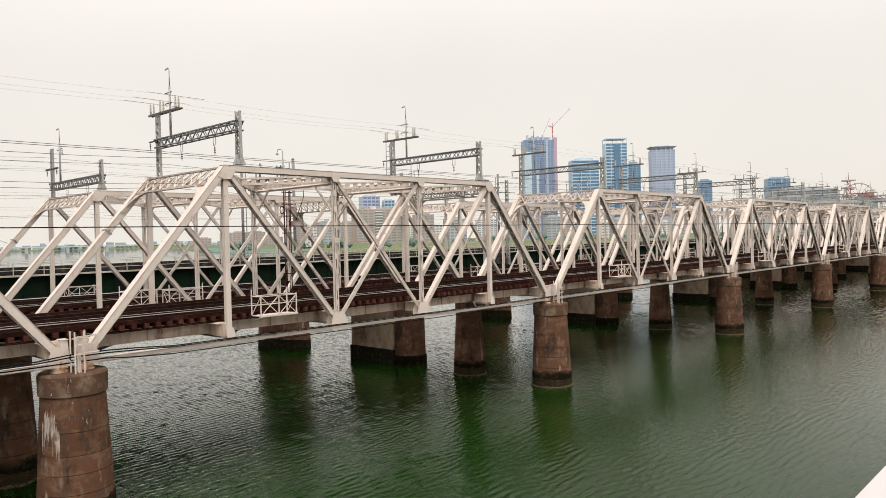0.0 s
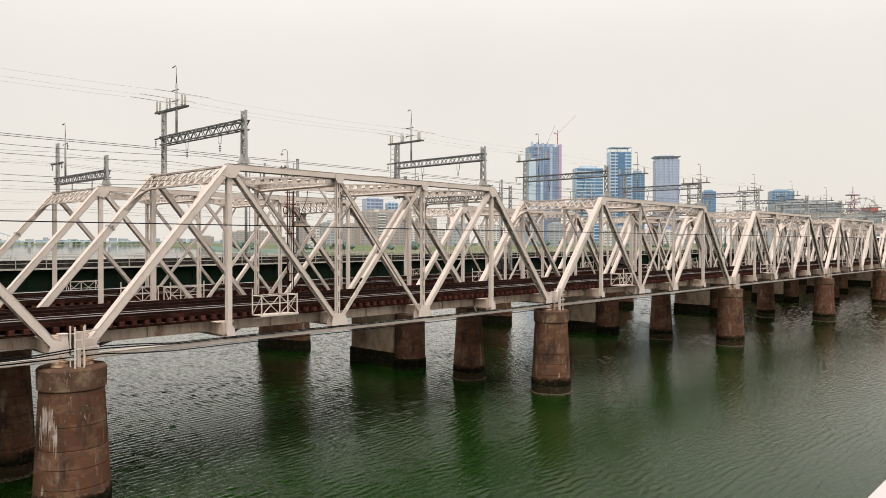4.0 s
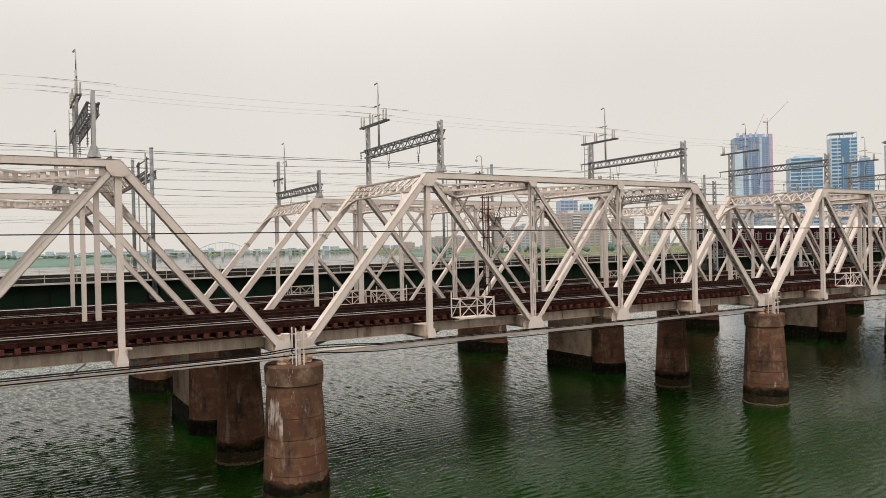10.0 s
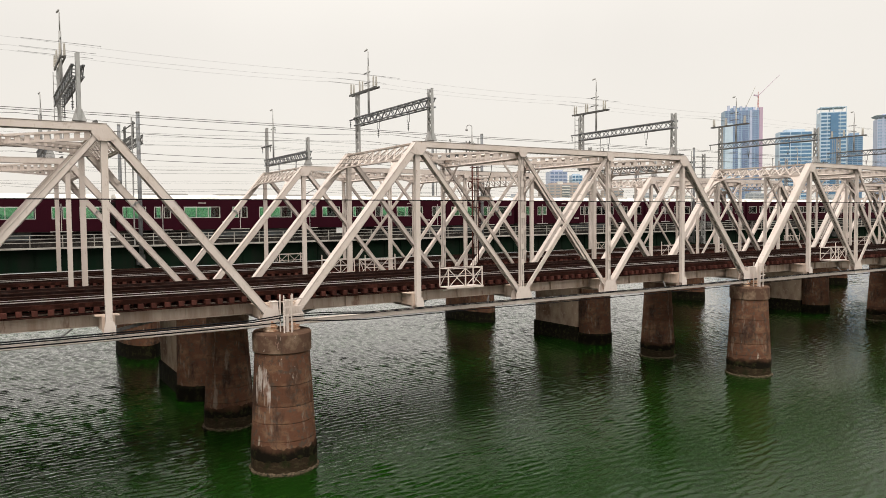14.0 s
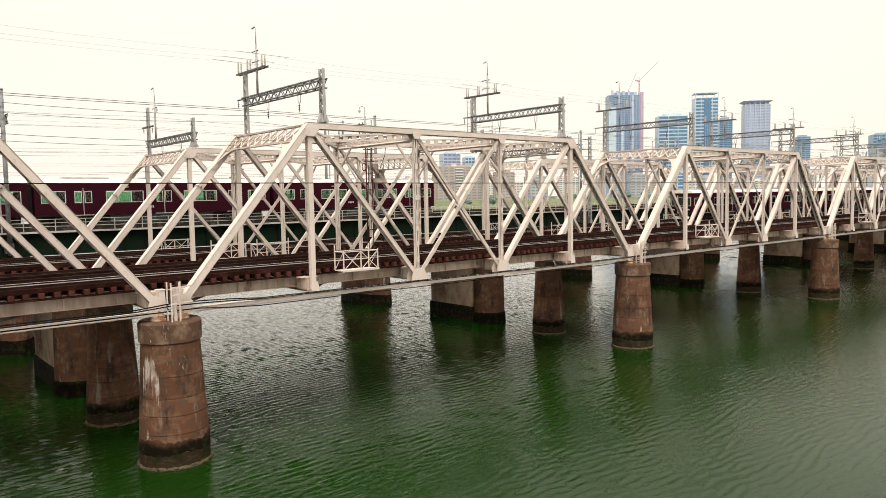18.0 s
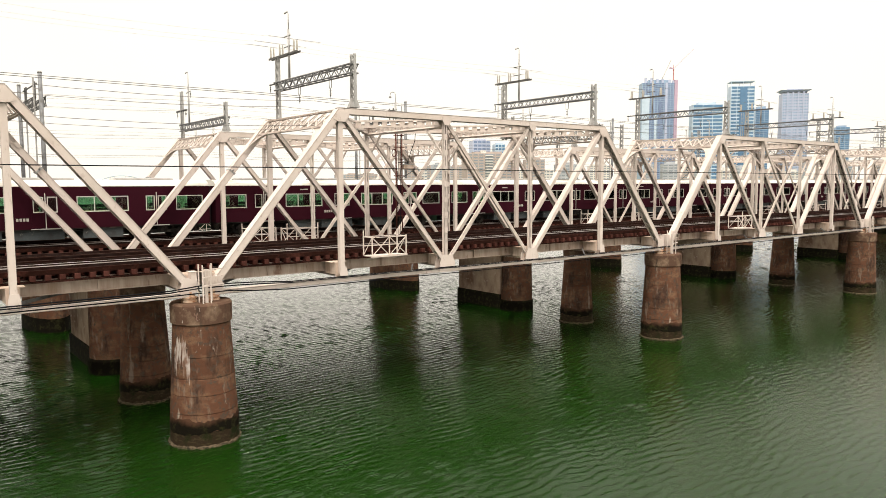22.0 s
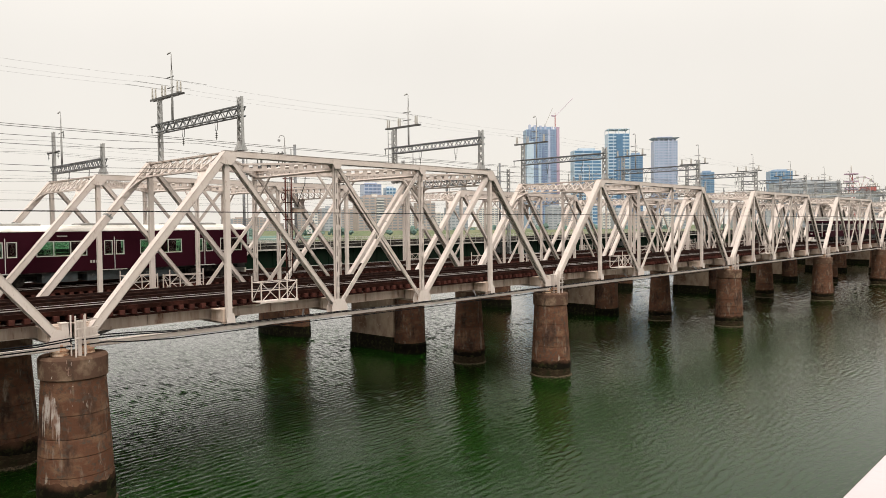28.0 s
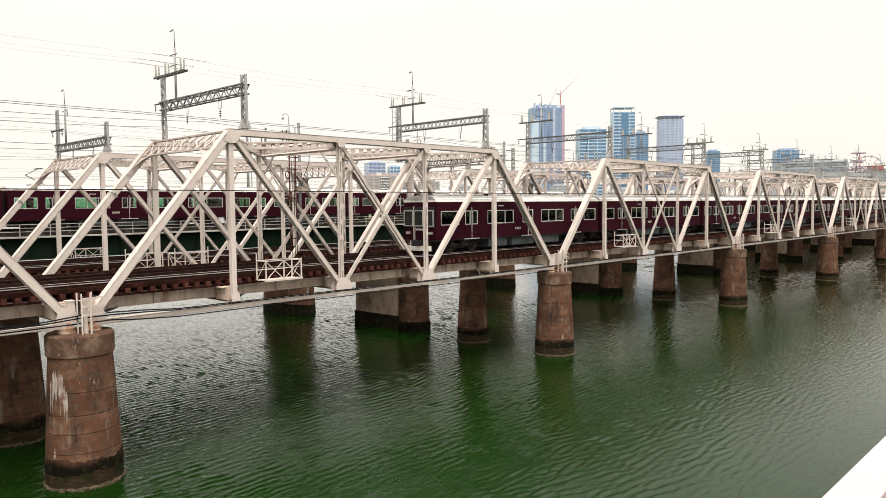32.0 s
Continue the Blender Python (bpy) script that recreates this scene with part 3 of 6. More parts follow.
def refuge(span, y, e, split):
    """A track worker's cage hung outside the truss; e: the side to which it stands out."""
    x0, x1, a, b = 7.15, 9.05, y + e * 0.25, y + e * 1.0
    lo, hi, xm = 0.80, 1.66, 8.1
    bm = bmesh.new()
    box(bm, x0, x1, min(a, b), max(a, b), lo - 0.04, lo)
    cage = None if not split else part("refuge_cage", bm, CREAM, span, "cream braced refuge cage beside the track")
    def piece(name, p, q, w):
        if split:
            part(name, one(bar, p, q, w, w), CREAM, cage)
        else:
            bar(bm, p, q, w, w)
    for x in (x0, xm, x1):
        piece("post", (x, b, lo - 0.04), (x, b, hi + (0.0 if x == xm else 0.06)), 0.045)
    for x in (x0, x1):
        piece("post", (x, a, lo), (x, a, hi + 0.30), 0.045)
        piece("rail", (x, a, hi), (x, b, hi), 0.035)
        piece("brace", (x, a, lo), (x, b, hi), 0.025)
    for y1, z in ((b, hi), (a, hi), (a, (lo + hi) / 2)):
        piece("rail", (x0, y1, z), (x1, y1, z), 0.035)
    piece("kick_rail", (x0 - 0.06, b, lo - 0.02), (x1 + 0.06, b, lo - 0.02), 0.085)
    piece("brace", (x0, b, lo), (xm, b, hi), 0.028)
    piece("brace", (x0, b, hi), (xm, b, lo), 0.028)
    piece("brace", (xm, b, lo), (x1, b, hi), 0.028)
    piece("brace", (xm, b, hi), (x1, b, lo), 0.028)
    for x in (x0 + 0.2, x1 - 0.2):
        piece("bracket", (x, a, lo - 0.22), (x, b, lo - 0.05), 0.05)
    if not split:
        part("refuge_cage", bm, CREAM, span, "cream braced refuge cage beside the track", "stuff")


def stringer(bm, y):
    box(bm, 0.1, 5 * PANEL - 0.1, y - 0.012, y + 0.012, 0.02, 0.60)
    for z in (0.02, 0.58):
        box(bm, 0.1, 5 * PANEL - 0.1, y - 0.13, y + 0.13, z, z + 0.025)
    for i in range(1, 10):
        x = i * PANEL / 2
        box(bm, x - 0.03, x + 0.03, y - 0.11, y + 0.11, 0.045, 0.58)


def floor_beam(bm, x):
    box(bm, x - 0.012, x + 0.012, 0.1, WIDE - 0.1, -0.12, 0.55)
    for z in (-0.14, 0.0):
        box(bm, x - 0.14, x + 0.14, 0.1, WIDE - 0.1, z - 0.0, z + 0.025)
    box(bm, x - 0.22, x + 0.22, 0.1, 1.15, -0.05, 0.50)
    box(bm, x - 0.22, x + 0.22, WIDE - 1.15, WIDE - 0.1, -0.05, 0.50)
    box(bm, x - 0.42, x + 0.42, 0.25, 1.1, 0.50, 0.53)


def sleeper(bm, x, y):
    box(bm, x - 0.10, x + 0.10, y - 1.27, y + 1.27, 0.605, 0.80)


def rail(bm, y, z=0.97):
    L = 5 * PANEL + GAP
    for z0, z1, w in ((z, z + 0.03, 0.065), (z + 0.03, z + 0.14, 0.012), (z + 0.14, z + 0.195, 0.034)):
        box(bm, -GAP / 2, L - GAP / 2, y - w, y + w, z0, z1)


def joined(span, names, label):
    """Join the small pieces of a far span into one part."""
    bm, mats = bmesh.new(), None
    for ob in [o for o in span.children if o.name.split(".")[0] in names]:
        bm.from_mesh(ob.data)
        mats = ob.data.materials[0]
        bpy.data.objects.remove(ob)
    part("bracing", bm, mats, span, label, "stuff")


def build_span(detailed):
    span = thing("truss_span", Matrix(), "cream painted riveted steel truss span on brown river piers", "bridge span", "truss spans over the river")
    for y in (0.0, WIDE):
        truss_plane(span, y)
    part("portal_frame", one(portal, PANEL - 0.05, 1), CREAM, span, "laced portal with curved knee brackets")
    part("portal_frame", one(portal, 4 * PANEL + 0.05, -1), CREAM, span)
    for i in (2, 3):
        part("sway_frame", one(sway, i * PANEL), CREAM, span)
    for i in (1, 2, 3):
        for e in (0, 1):
            a, b = (i * PANEL, 0.2 if e else WIDE - 0.2, TOP - 0.05), ((i + 1) * PANEL, WIDE - 0.2 if e else 0.2, TOP - 0.05)
            part("top_lateral", one(battened, a, b, 0.30), CREAM, span)
    for i in range(6):
        part("floor_beam", one(floor_beam, i * PANEL + (0.16 if i == 0 else -0.16 if i == 5 else 0)), CREAM_STAINED, span)
    for y in TRACKS:
        for e in (-0.75, 0.75):
            part("stringer", one(stringer, y + e), CREAM_STAINED, span, "cream stringer girder streaked with rust")
        part("guard_timber", one(box, -GAP / 2, SPAN - GAP / 2, y - 1.12, y - 0.94, 0.802, 0.98), TIMBER, span)
        part("guard_timber", one(box, -GAP / 2, SPAN - GAP / 2, y + 0.94, y + 1.12, 0.802, 0.98), TIMBER, span)
        for e in (-0.7475, 0.7475):
            r = part("rail", one(rail, y + e), RAIL, span)
            # only the nearest rail is pale: its lit side is painted on
            bright = y == TRACKS[0] and e < 0
            part("rail_head", one(box, -GAP / 2, SPAN - GAP / 2, y + e - 0.033, y + e + 0.033, 1.075 if bright else 1.14, 1.175), RAIL_TOP if bright else RAIL_DULL, r, "pale near rail head, its lit side put into the colour" if bright else "")
        part("track_timber", one(box, -GAP / 2, SPAN - GAP / 2, y - 0.86, y - 0.64, 0.801, 0.968), TIMBER, span)
        part("track_timber", one(box, -GAP / 2, SPAN - GAP / 2, y + 0.64, y + 0.86, 0.801, 0.968), TIMBER, span)
        for e in (-0.5, 0.5):
            part("guard_rail", one(rail, y + e, 0.92), RAIL, span)
        # boards added to close the floor and darken what lies below
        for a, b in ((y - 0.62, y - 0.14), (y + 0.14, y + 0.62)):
            part("walk_board", one(box, -GAP / 2, SPAN - GAP / 2, a, b, 0.805, 0.85), TIMBER, span, "added dark boards between the rails, closing the floor to light")
        # unseen sheet, added so that no light falls through the deck
        part("floor_sheet", one(box, -GAP / 2 + 0.01, SPAN - GAP / 2 - 0.01, y - 1.30, y + 1.58 if y < 3 else y + 1.75, 0.53, 0.57), TIMBER, span, "added unseen sheet under the sleepers, stops light from above")
        n = 62
        if detailed:
            me = mesh_of(one(sleeper, 0, 0), RUSTY, "sleeper")
            for i in range(n):
                share("sleeper", me, span, -GAP / 2 + SPAN * (i + 0.5) / n + random.uniform(-0.03, 0.03), y + random.uniform(-0.05, 0.05), random.uniform(-0.008, 0.008))
        else:
            bm = bmesh.new()
            for i in range(n):
                sleeper(bm, -GAP / 2 + SPAN * (i + 0.5) / n, y + random.uniform(-0.05, 0.05))
            part("sleeper_bed", bm, RUSTY, span, "row of rust brown track sleepers", "stuff")
    if detailed:
        bm = bmesh.new()
        bar(bm, (4 * PANEL - 0.28, 0, TOP + 0.14), (4 * PANEL - 0.20, 0, TOP + 0.27), 0.22, 0.10, (1, 0, 0), 0.07, 0.05)
        part("joint_box", bm, DARK_STEEL, span, "small dark fitting on the truss corner")
    refuge(span, 0.0, -1, detailed)
    refuge(span, WIDE, 1, detailed)
    # more added boards, shutting out light between the two tracks
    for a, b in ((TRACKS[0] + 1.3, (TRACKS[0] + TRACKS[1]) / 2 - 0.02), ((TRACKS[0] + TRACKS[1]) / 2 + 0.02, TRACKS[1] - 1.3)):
        part("walk_board", one(box, -GAP / 2, SPAN - GAP / 2, a, b, 0.60, 0.66), TIMBER, span, "added dark boards between the tracks, closing the floor to light")
    for x in (1.45, 3.55) if detailed else ():
        part("cable_strut", one(bar, (x * PANEL + 1.0, -0.30, -0.16), (x * PANEL + 1.55, 0.35, 0.10), 0.07, 0.05), DARK_STEEL, span, "dark strut that carries the cables")
    # wind bracing under the floor
    for i in range(5):
        a, b = (i * PANEL, 0.2, -0.1), ((i + 1) * PANEL, WIDE - 0.2, -0.1)
        part("bottom_lateral", one(bar, a, b, 0.12, 0.08, (0, 0, 1)), DARK_STEEL, span)
    return span


near_span = build_span(True)
far_span = build_span(False)
distant_span = build_span(False)
joined(distant_span, ("cable_clamp", "bearing"), "clamps and bearings far off")
joined(distant_span, ("gusset_plate", "top_lateral", "counter_diagonal", "vertical", "diagonal"), "cream web members far off")
joined(distant_span, ("bottom_lateral", "guard_timber", "track_timber", "guard_rail", "sleeper_bed", "walk_board", "floor_sheet", "stringer", "floor_beam"), "rust brown track floor far off")
near_span.matrix_basis = pose(0, B1, 0)
far_span.matrix_basis = pose(3 * SPAN, B1, 0)
distant_span.matrix_basis = pose(4 * SPAN, B1, 0)
for k in (-1, 1):
    copy_thing(near_span, pose(k * SPAN, B1, 0))
for k in (-1, 0):
    copy_thing(near_span, pose(k * SPAN, B2, B2_DROP))
for k in (-2, 2, 5, 6, 7, 8, 9, 10, 11):
    copy_thing(far_span if k < 4 else distant_span, pose(k * SPAN, B1, 0))
for k in (-2, 1, 2, 3, 4, 5, 6, 7, 8, 9, 10, 11):
    copy_thing(far_span if k < 3 else distant_span, pose(k * SPAN, B2, B2_DROP))


# ---- piers ----
def shaft_radius(r_top, r_foot, z):
    """A shaft that widens to the top of its foot drum and is straight below that."""
    return r_top - 0.07 + (r_foot - r_top + 0.07) * min(1.0, (-1.42 - z) / (-1.42 - DRUM_Z))


def tide_skin(bm, r_foot, r_top, n=72):
    """A wet skin round the foot of a shaft, with a ragged upper edge."""
    r = random.Random(round(r_foot * 100))
    steps = [r.uniform(-1, 1) for _ in range(n)]
    rings = [[], [], []]
    for k in range(n):
        a = k * math.tau / n
        up = DRUM_Z + 0.50 + 0.06 * math.sin(2 * a + 1) + 0.04 * math.sin(7 * a) + 0.05 * steps[k]
        low = DRUM_Z - 0.03 + 0.05 * math.sin(3 * a) + 0.04 * steps[k - 9]
        for ring, z in zip(rings, (low, DRUM_Z + 0.2, up)):
            rad = shaft_radius(r_top, r_foot, z) + (0.02 if ring is rings[1] else 0.006)
            ring.append(bm.verts.new((rad * math.cos(a), rad * math.sin(a), z)))
    for lo, hi in zip(rings, rings[1:]):
        for k in range(n):
            bm.faces.new((lo[k], lo[(k + 1) % n], hi[(k + 1) % n], hi[k])).smooth = True


def rubble_edge(bm, r_foot, seed, n=64):
    """Shells and broken mortar that stand out unevenly round the foot at the waterline."""
    r = random.Random(seed)
    prof = [[r_foot + 0.02 + 0.05 * r.random(), r_foot + 0.05 + 0.06 * r.random(), r_foot - 0.02] for _ in range(n)]
    hs = [(WATER_Z - 0.3, WATER_Z + 0.03 + 0.05 * r.random(), WATER_Z + 0.08 + 0.07 * r.random()) for _ in range(n)]
    rings = [[bm.verts.new((p[j] * math.cos(k * math.tau / n), p[j] * math.sin(k * math.tau / n), h[j])) for k, (p, h) in enumerate(zip(prof, hs))] for j in range(3)]
    for lo, hi in zip(rings, rings[1:]):
        for k in range(n):
            bm.faces.new((lo[k], lo[(k + 1) % n], hi[(k + 1) % n], hi[k]))


def round_pier(r_top=1.2, r_foot=1.36):
    p = thing("bridge_pier", Matrix(), "weathered brown tapered round pier standing in the water", "bridge pier", "round piers of the near bridge")
    z0, z1 = -1.42, DRUM_Z
    cuts = (0.0, 0.30, 0.50, 0.66, 0.83, 1.0)
    for i in range(5):
        a, b = z0 + (z1 - z0) * cuts[i], z0 + (z1 - z0) * cuts[i + 1]
        ra, rb = shaft_radius(r_top, r_foot, a), shaft_radius(r_top, r_foot, b)
        bm = bmesh.new()
        lathe(bm, [(rb - 0.025, b + 0.005), (rb, b + 0.022), (ra, a - 0.022), (ra - 0.025, a - 0.005)], 40)
        part("drum", bm, PIER, p)
    bm = bmesh.new()
    lathe(bm, [(r_foot - 0.07, z1 - 0.05), (r_top - 0.10, z0 + 0.05)], 40)
    part("core", bm, PIER_CAP, p)
    bm = bmesh.new()
    lathe(bm, [(r_top - 0.06, -1.43), (r_top, -1.38), (r_top + 0.01, -0.66), (r_top - 0.05, -0.58)], 40)
    part("cap", bm, PIER_CAP, p, "thick rounded pier cap")
    bm = bmesh.new()
    tide_skin(bm, r_foot, r_top)
    part("tide_band", bm, TIDE_MARK, p, "dark wet algae band above the waterline")
    bm = bmesh.new()
    lathe(bm, [(r_foot, WATER_Z - 1.5), (r_foot, z1 - 0.03), (r_foot - 0.03, z1)], 40)
    part("footing", bm, WET, p, "wet brown foot drum at the waterline")
    bm = bmesh.new()
    rubble_edge(bm, r_foot, 3)
    part("rubble_edge", bm, RUBBLE, p, "uneven pale brown crust at the waterline")
    return p


def lime_streaks(p, at, r_at, seed):
    """Ragged runs of lime bloom down a shaft: at, the bearing in degrees; r_at, the shaft's radius at a height."""
    rnd = random.Random(seed)
    bm = bmesh.new()
    for i in range(16):
        a = radians(at + (i - 8) * 2.3 + rnd.uniform(-1.5, 1.5))
        z0 = -1.60 - 0.06 * abs(i - 6) - rnd.uniform(0, 0.45)
        n, z1 = 7, z0 - rnd.choice((0.35, 0.7, 1.1, 1.5)) * rnd.uniform(0.7, 1.1)
        last = None
        for j in range(n + 1):
            z = z0 + (z1 - z0) * j / n
            w = radians(2.1) * (0.12, 0.7, 1.0, 1.0, 0.8, 0.7, 0.45, 0.1)[j] * rnd.uniform(0.6, 1.2)
            r = r_at(z) + 0.006
            row = [bm.verts.new((r * math.cos(a + k * w), r * math.sin(a + k * w), z)) for k in (-1, 1)]
            if last:
                bm.faces.new((last[0], last[1], row[1], row[0]))
            last = row
        bmesh.ops.recalc_face_normals(bm, faces=bm.faces)
    part("lime_streak", bm, LIME, p, "pale lime runs down the shaft", "stuff")


def cap_bloom(p, seed):
    """Small pale runs and dashes on the cap and the upper shaft."""
    rnd = random.Random(seed)
    bm = bmesh.new()
    for i in range(26):
        a = radians(rnd.choice((-118, -116, -112, -90, -140)) + rnd.uniform(-7, 7))
        z = rnd.uniform(-1.32, -0.70) if i < 15 else rnd.uniform(-2.6, -1.55)
        r = (1.21 if i < 15 else shaft_radius(1.2, 1.36, z)) + 0.008
        w, h, lean = rnd.uniform(0.006, 0.022), rnd.uniform(0.03, 0.16), rnd.uniform(-0.04, 0.04)
        pts = [(a - w, z), (a + w, z + 0.01), (a + w * 0.4 + lean, z + h), (a - w * 0.4 + lean, z + h)]
        bm.faces.new([bm.verts.new((r * math.cos(q), r * math.sin(q), zz)) for q, zz in pts])
    bmesh.ops.recalc_face_normals(bm, faces=bm.faces)
    part("lime_spot", bm, LIME, p, "small pale lime marks on the cap", "stuff")


pier = round_pier()
pier.matrix_basis = pose(PIER_X, B1, 0)
shade_pier = round_pier(1.03, 1.22)
tagged(shade_pier, "weathered brown slimmer round pier under the bridge", group="inner round piers of the near bridge")
shade_pier.matrix_basis = pose(PIER_X - 0.2, B1 + WIDE, 0, 0, 0, 90)
for k in range(-1, 13):
    if k:
        copy_thing(pier, pose(PIER_X + k * SPAN, B1, 0, 0, 0, 37 * k))
    if k:
        copy_thing(shade_pier, pose(PIER_X - 0.2 + k * SPAN, B1 + WIDE, 0, 0, 0, 90 + 53 * k))

cap_bloom(pier, 11)
lime_streaks(pier, -152, lambda z: shaft_radius(1.2, 1.36, z), 5)

wall_pier = thing("wall_pier", Matrix(), "brown twin column pier with a pale concrete wall between", "bridge pier", "wall piers of the middle bridge")
for y in (0.0, WIDE):
    bm = bmesh.new()
    lathe(bm, [(1.32, WATER_Z + 1.1), (1.25, -1.2), (1.18, -0.60), (1.14, -0.58)], 12)
    part("column", bm, PIER, wall_pier)
    bm = bmesh.new()
    lathe(bm, [(1.42, WATER_Z - 1.5), (1.40, WATER_Z + 1.0), (1.33, WATER_Z + 1.12)], 12)
    part("tide_band", bm, TIDE, wall_pier, "dark wet band at the waterline")
bm = bmesh.new()
box(bm, -0.95, 0.95, 1.0, WIDE - 1.0, WATER_Z + 1.45, -0.62)
part("wall", bm, PIER_WALL, wall_pier, "pale patched concrete wall")
bm = bmesh.new()
box(bm, -1.05, 1.05, 0.9, WIDE - 0.9, WATER_Z - 1.5, WATER_Z + 1.45)
part("footing", bm, TIDE, wall_pier, "dark wet footing")
wall_pier.matrix_basis = pose(PIER_X, B2, B2_DROP)
for k in range(-1, 13):
    if k:
        copy_thing(wall_pier, pose(PIER_X + k * SPAN, B2, B2_DROP))

oval_pier = thing("oval_pier", Matrix(), "dark brown oval pier under the green girder bridge", "bridge pier", "oval piers of the girder bridge")
bm = bmesh.new()
lathe(bm, [(1.5, WATER_Z + 1.0), (1.35, -0.9), (1.5, -0.8), (1.5, 0.52)], 32, 0, 0, 2.6)
part("shaft", bm, PIER, oval_pier)
bm = bmesh.new()
lathe(bm, [(1.6, WATER_Z - 1.5), (1.55, WATER_Z + 1.02)], 32, 0, 0, 2.5)
part("tide_band", bm, TIDE, oval_pier)
oval_pier.matrix_basis = pose(PIER_X - 0.5, B3 + 0.5, 0)
for k in range(-2, 13):
    if k:
        copy_thing(oval_pier, pose(PIER_X - 0.5 + k * SPAN, B3 + 0.5, 0))

# ---- green girder bridge ----
B3_HALF = 4.0
gspan = thing("girder_span", Matrix(), "dark green plate girder span with pale deck and white railing", "bridge span", "girder spans of the far bridge")
for e in (-1, 1):
    bm = bmesh.new()
    y = e * (B3_HALF - 0.35)
    out = [(-0.2, 0.52), (0.2, 0.52), (0.2, 0.56), (0.012, 0.56), (0.012, 2.03), (0.2, 2.03), (0.2, 2.07), (-0.2, 2.07), (-0.2, 2.03), (-0.012, 2.03), (-0.012, 0.56), (-0.2, 0.56)]
    ends = [[bm.verts.new((x, y + p, z)) for p, z in out] for x in (0.05, SPAN - 0.05)]
    bm.faces.new(ends[0][::-1])
    bm.faces.new(ends[1])
    for i in range(12):
        bm.faces.new((ends[0][i], ends[0][(i + 1) % 12], ends[1][(i + 1) % 12], ends[1][i]))
    part("girder", bm, GREEN_GIRDER, gspan)
    me = mesh_of(one(box, -0.012, 0.012, -0.15, 0.15, 0.56, 2.03), GREEN_GIRDER, "stiffener")
    for i in range(20):
        share("stiffener", me, gspan, 0.8 + i * (SPAN - 1.6) / 19, y)
    bm = bmesh.new()
    y = e * B3_HALF
    for z in (2.52, 2.77, 3.02):
        rod(bm, (0, y, z), (SPAN, y, z), 0.022, n=6)
    rl = part("railing", bm, DECK, gspan, "white tube railing")
    me = mesh_of(one(bar, (0, 0, 2.17), (0, 0, 3.04), 0.05, 0.05), DECK, "rail_post")
    for i in range(16):
        share("rail_post", me, rl, i * SPAN / 16 + 0.5, y)
bm = bmesh.new()
box(bm, 0.0, SPAN, -B3_HALF - 0.12, B3_HALF + 0.12, 2.072, 2.18)
part("deck", bm, DECK, gspan, "pale concrete deck edge")
bm = bmesh.new()
box(bm, 0.0, SPAN, -B3_HALF + 0.9, B3_HALF - 0.9, 2.18, 2.33)
part("ballast", bm, BALLAST, gspan)
for e in (-1, 1):
    part("kerb_wall", one(box, 0.0, SPAN, e * (B3_HALF - 0.62) - 0.06, e * (B3_HALF - 0.62) + 0.06, 2.181, 2.60), UNDER, gspan, "dark steel kerb beside the ballast")
for y in (-1.8, 1.8):
    for e in (-0.7475, 0.7475):
        part("rail", one(box, 0, SPAN, y + e - 0.034, y + e + 0.034, 2.33, 2.40), RAIL, gspan)
gspan.matrix_basis = pose(PIER_X - 0.5, B3, 0)
far_gspan = copy_thing(gspan, pose(PIER_X - 0.5 + 4 * SPAN, B3, 0))
for name, label in (("stiffener", "dark green web stiffeners far off"), ("rail_post", "white railing posts far off")):
    bm = bmesh.new()
    for ob in [o for o in far_gspan.children_recursive if o.name.split(".")[0] == name]:
        me = ob.data.copy()
        me.transform(ob.matrix_basis)
        bm.from_mesh(me)
        bpy.data.objects.remove(ob)
    part(name, bm, GREEN_GIRDER if name == "stiffener" else DECK, far_gspan, label, "stuff")
for k in range(-3, 12):
    if k not in (0, 4):
        copy_thing(far_gspan if k > 3 else gspan, pose(PIER_X - 0.5 + k * SPAN, B3, 0))


# ---- earth banks that carry the lines on from the bridges ----
for x0, x1 in ((-720, -95.5), (377.5, 900)):
    for y, half, z in ((B1 + WIDE / 2, 3.6, 1.12), (B2 + WIDE / 2, 3.6, 0.88), (B3, 4.0, 2.40)):
        bank = thing("track_embankment", Matrix(), "stone ballast embankment carrying the tracks on land", "embankment", kind="structure")
        bm = bmesh.new()
        pts = [(y - half - 2.0, -10), (y + half + 2.0, -10), (y + half, z), (y - half, z)]
        a, b = [bm.verts.new((x0, *p)) for p in pts], [bm.verts.new((x1, *p)) for p in pts]
        bm.faces.new(a[::-1])
        bm.faces.new(b)
        for i in range(4):
            bm.faces.new((a[i], a[(i + 1) % 4], b[(i + 1) % 4], b[i]))
        part("slope", bm, BALLAST, bank)

# ---- overhead line gantries ----
def lattice_post(bm, x, y, z0, z1, w=0.40):
    """Two narrow channels laced together on two faces, tapered upwards, open between."""
    for j in (-1, 1):
        bar(bm, (x, y + j * w / 2, z0), (x, y + j * w * 0.38, z1), w * 0.32, 0.035, (1, 0, 0))
    n = max(4, int((z1 - z0) / (w * 1.1)))
    for i in range(n):
        a, b = z0 + (z1 - z0) * i / n, z0 + (z1 - z0) * (i + 1) / n
        k = 1 if i % 2 else -1
        for j in (-1, 1):
            bar(bm, (x + j * w * 0.15, y + k * w * 0.42, a), (x + j * w * 0.15, y - k * w * 0.42, b), 0.055 * w / 0.4, 0.02)
            bar(bm, (x + j * w * 0.13, y - k * w * 0.42, a), (x + j * w * 0.13, y + k * w * 0.42, b), 0.045 * w / 0.4, 0.02)


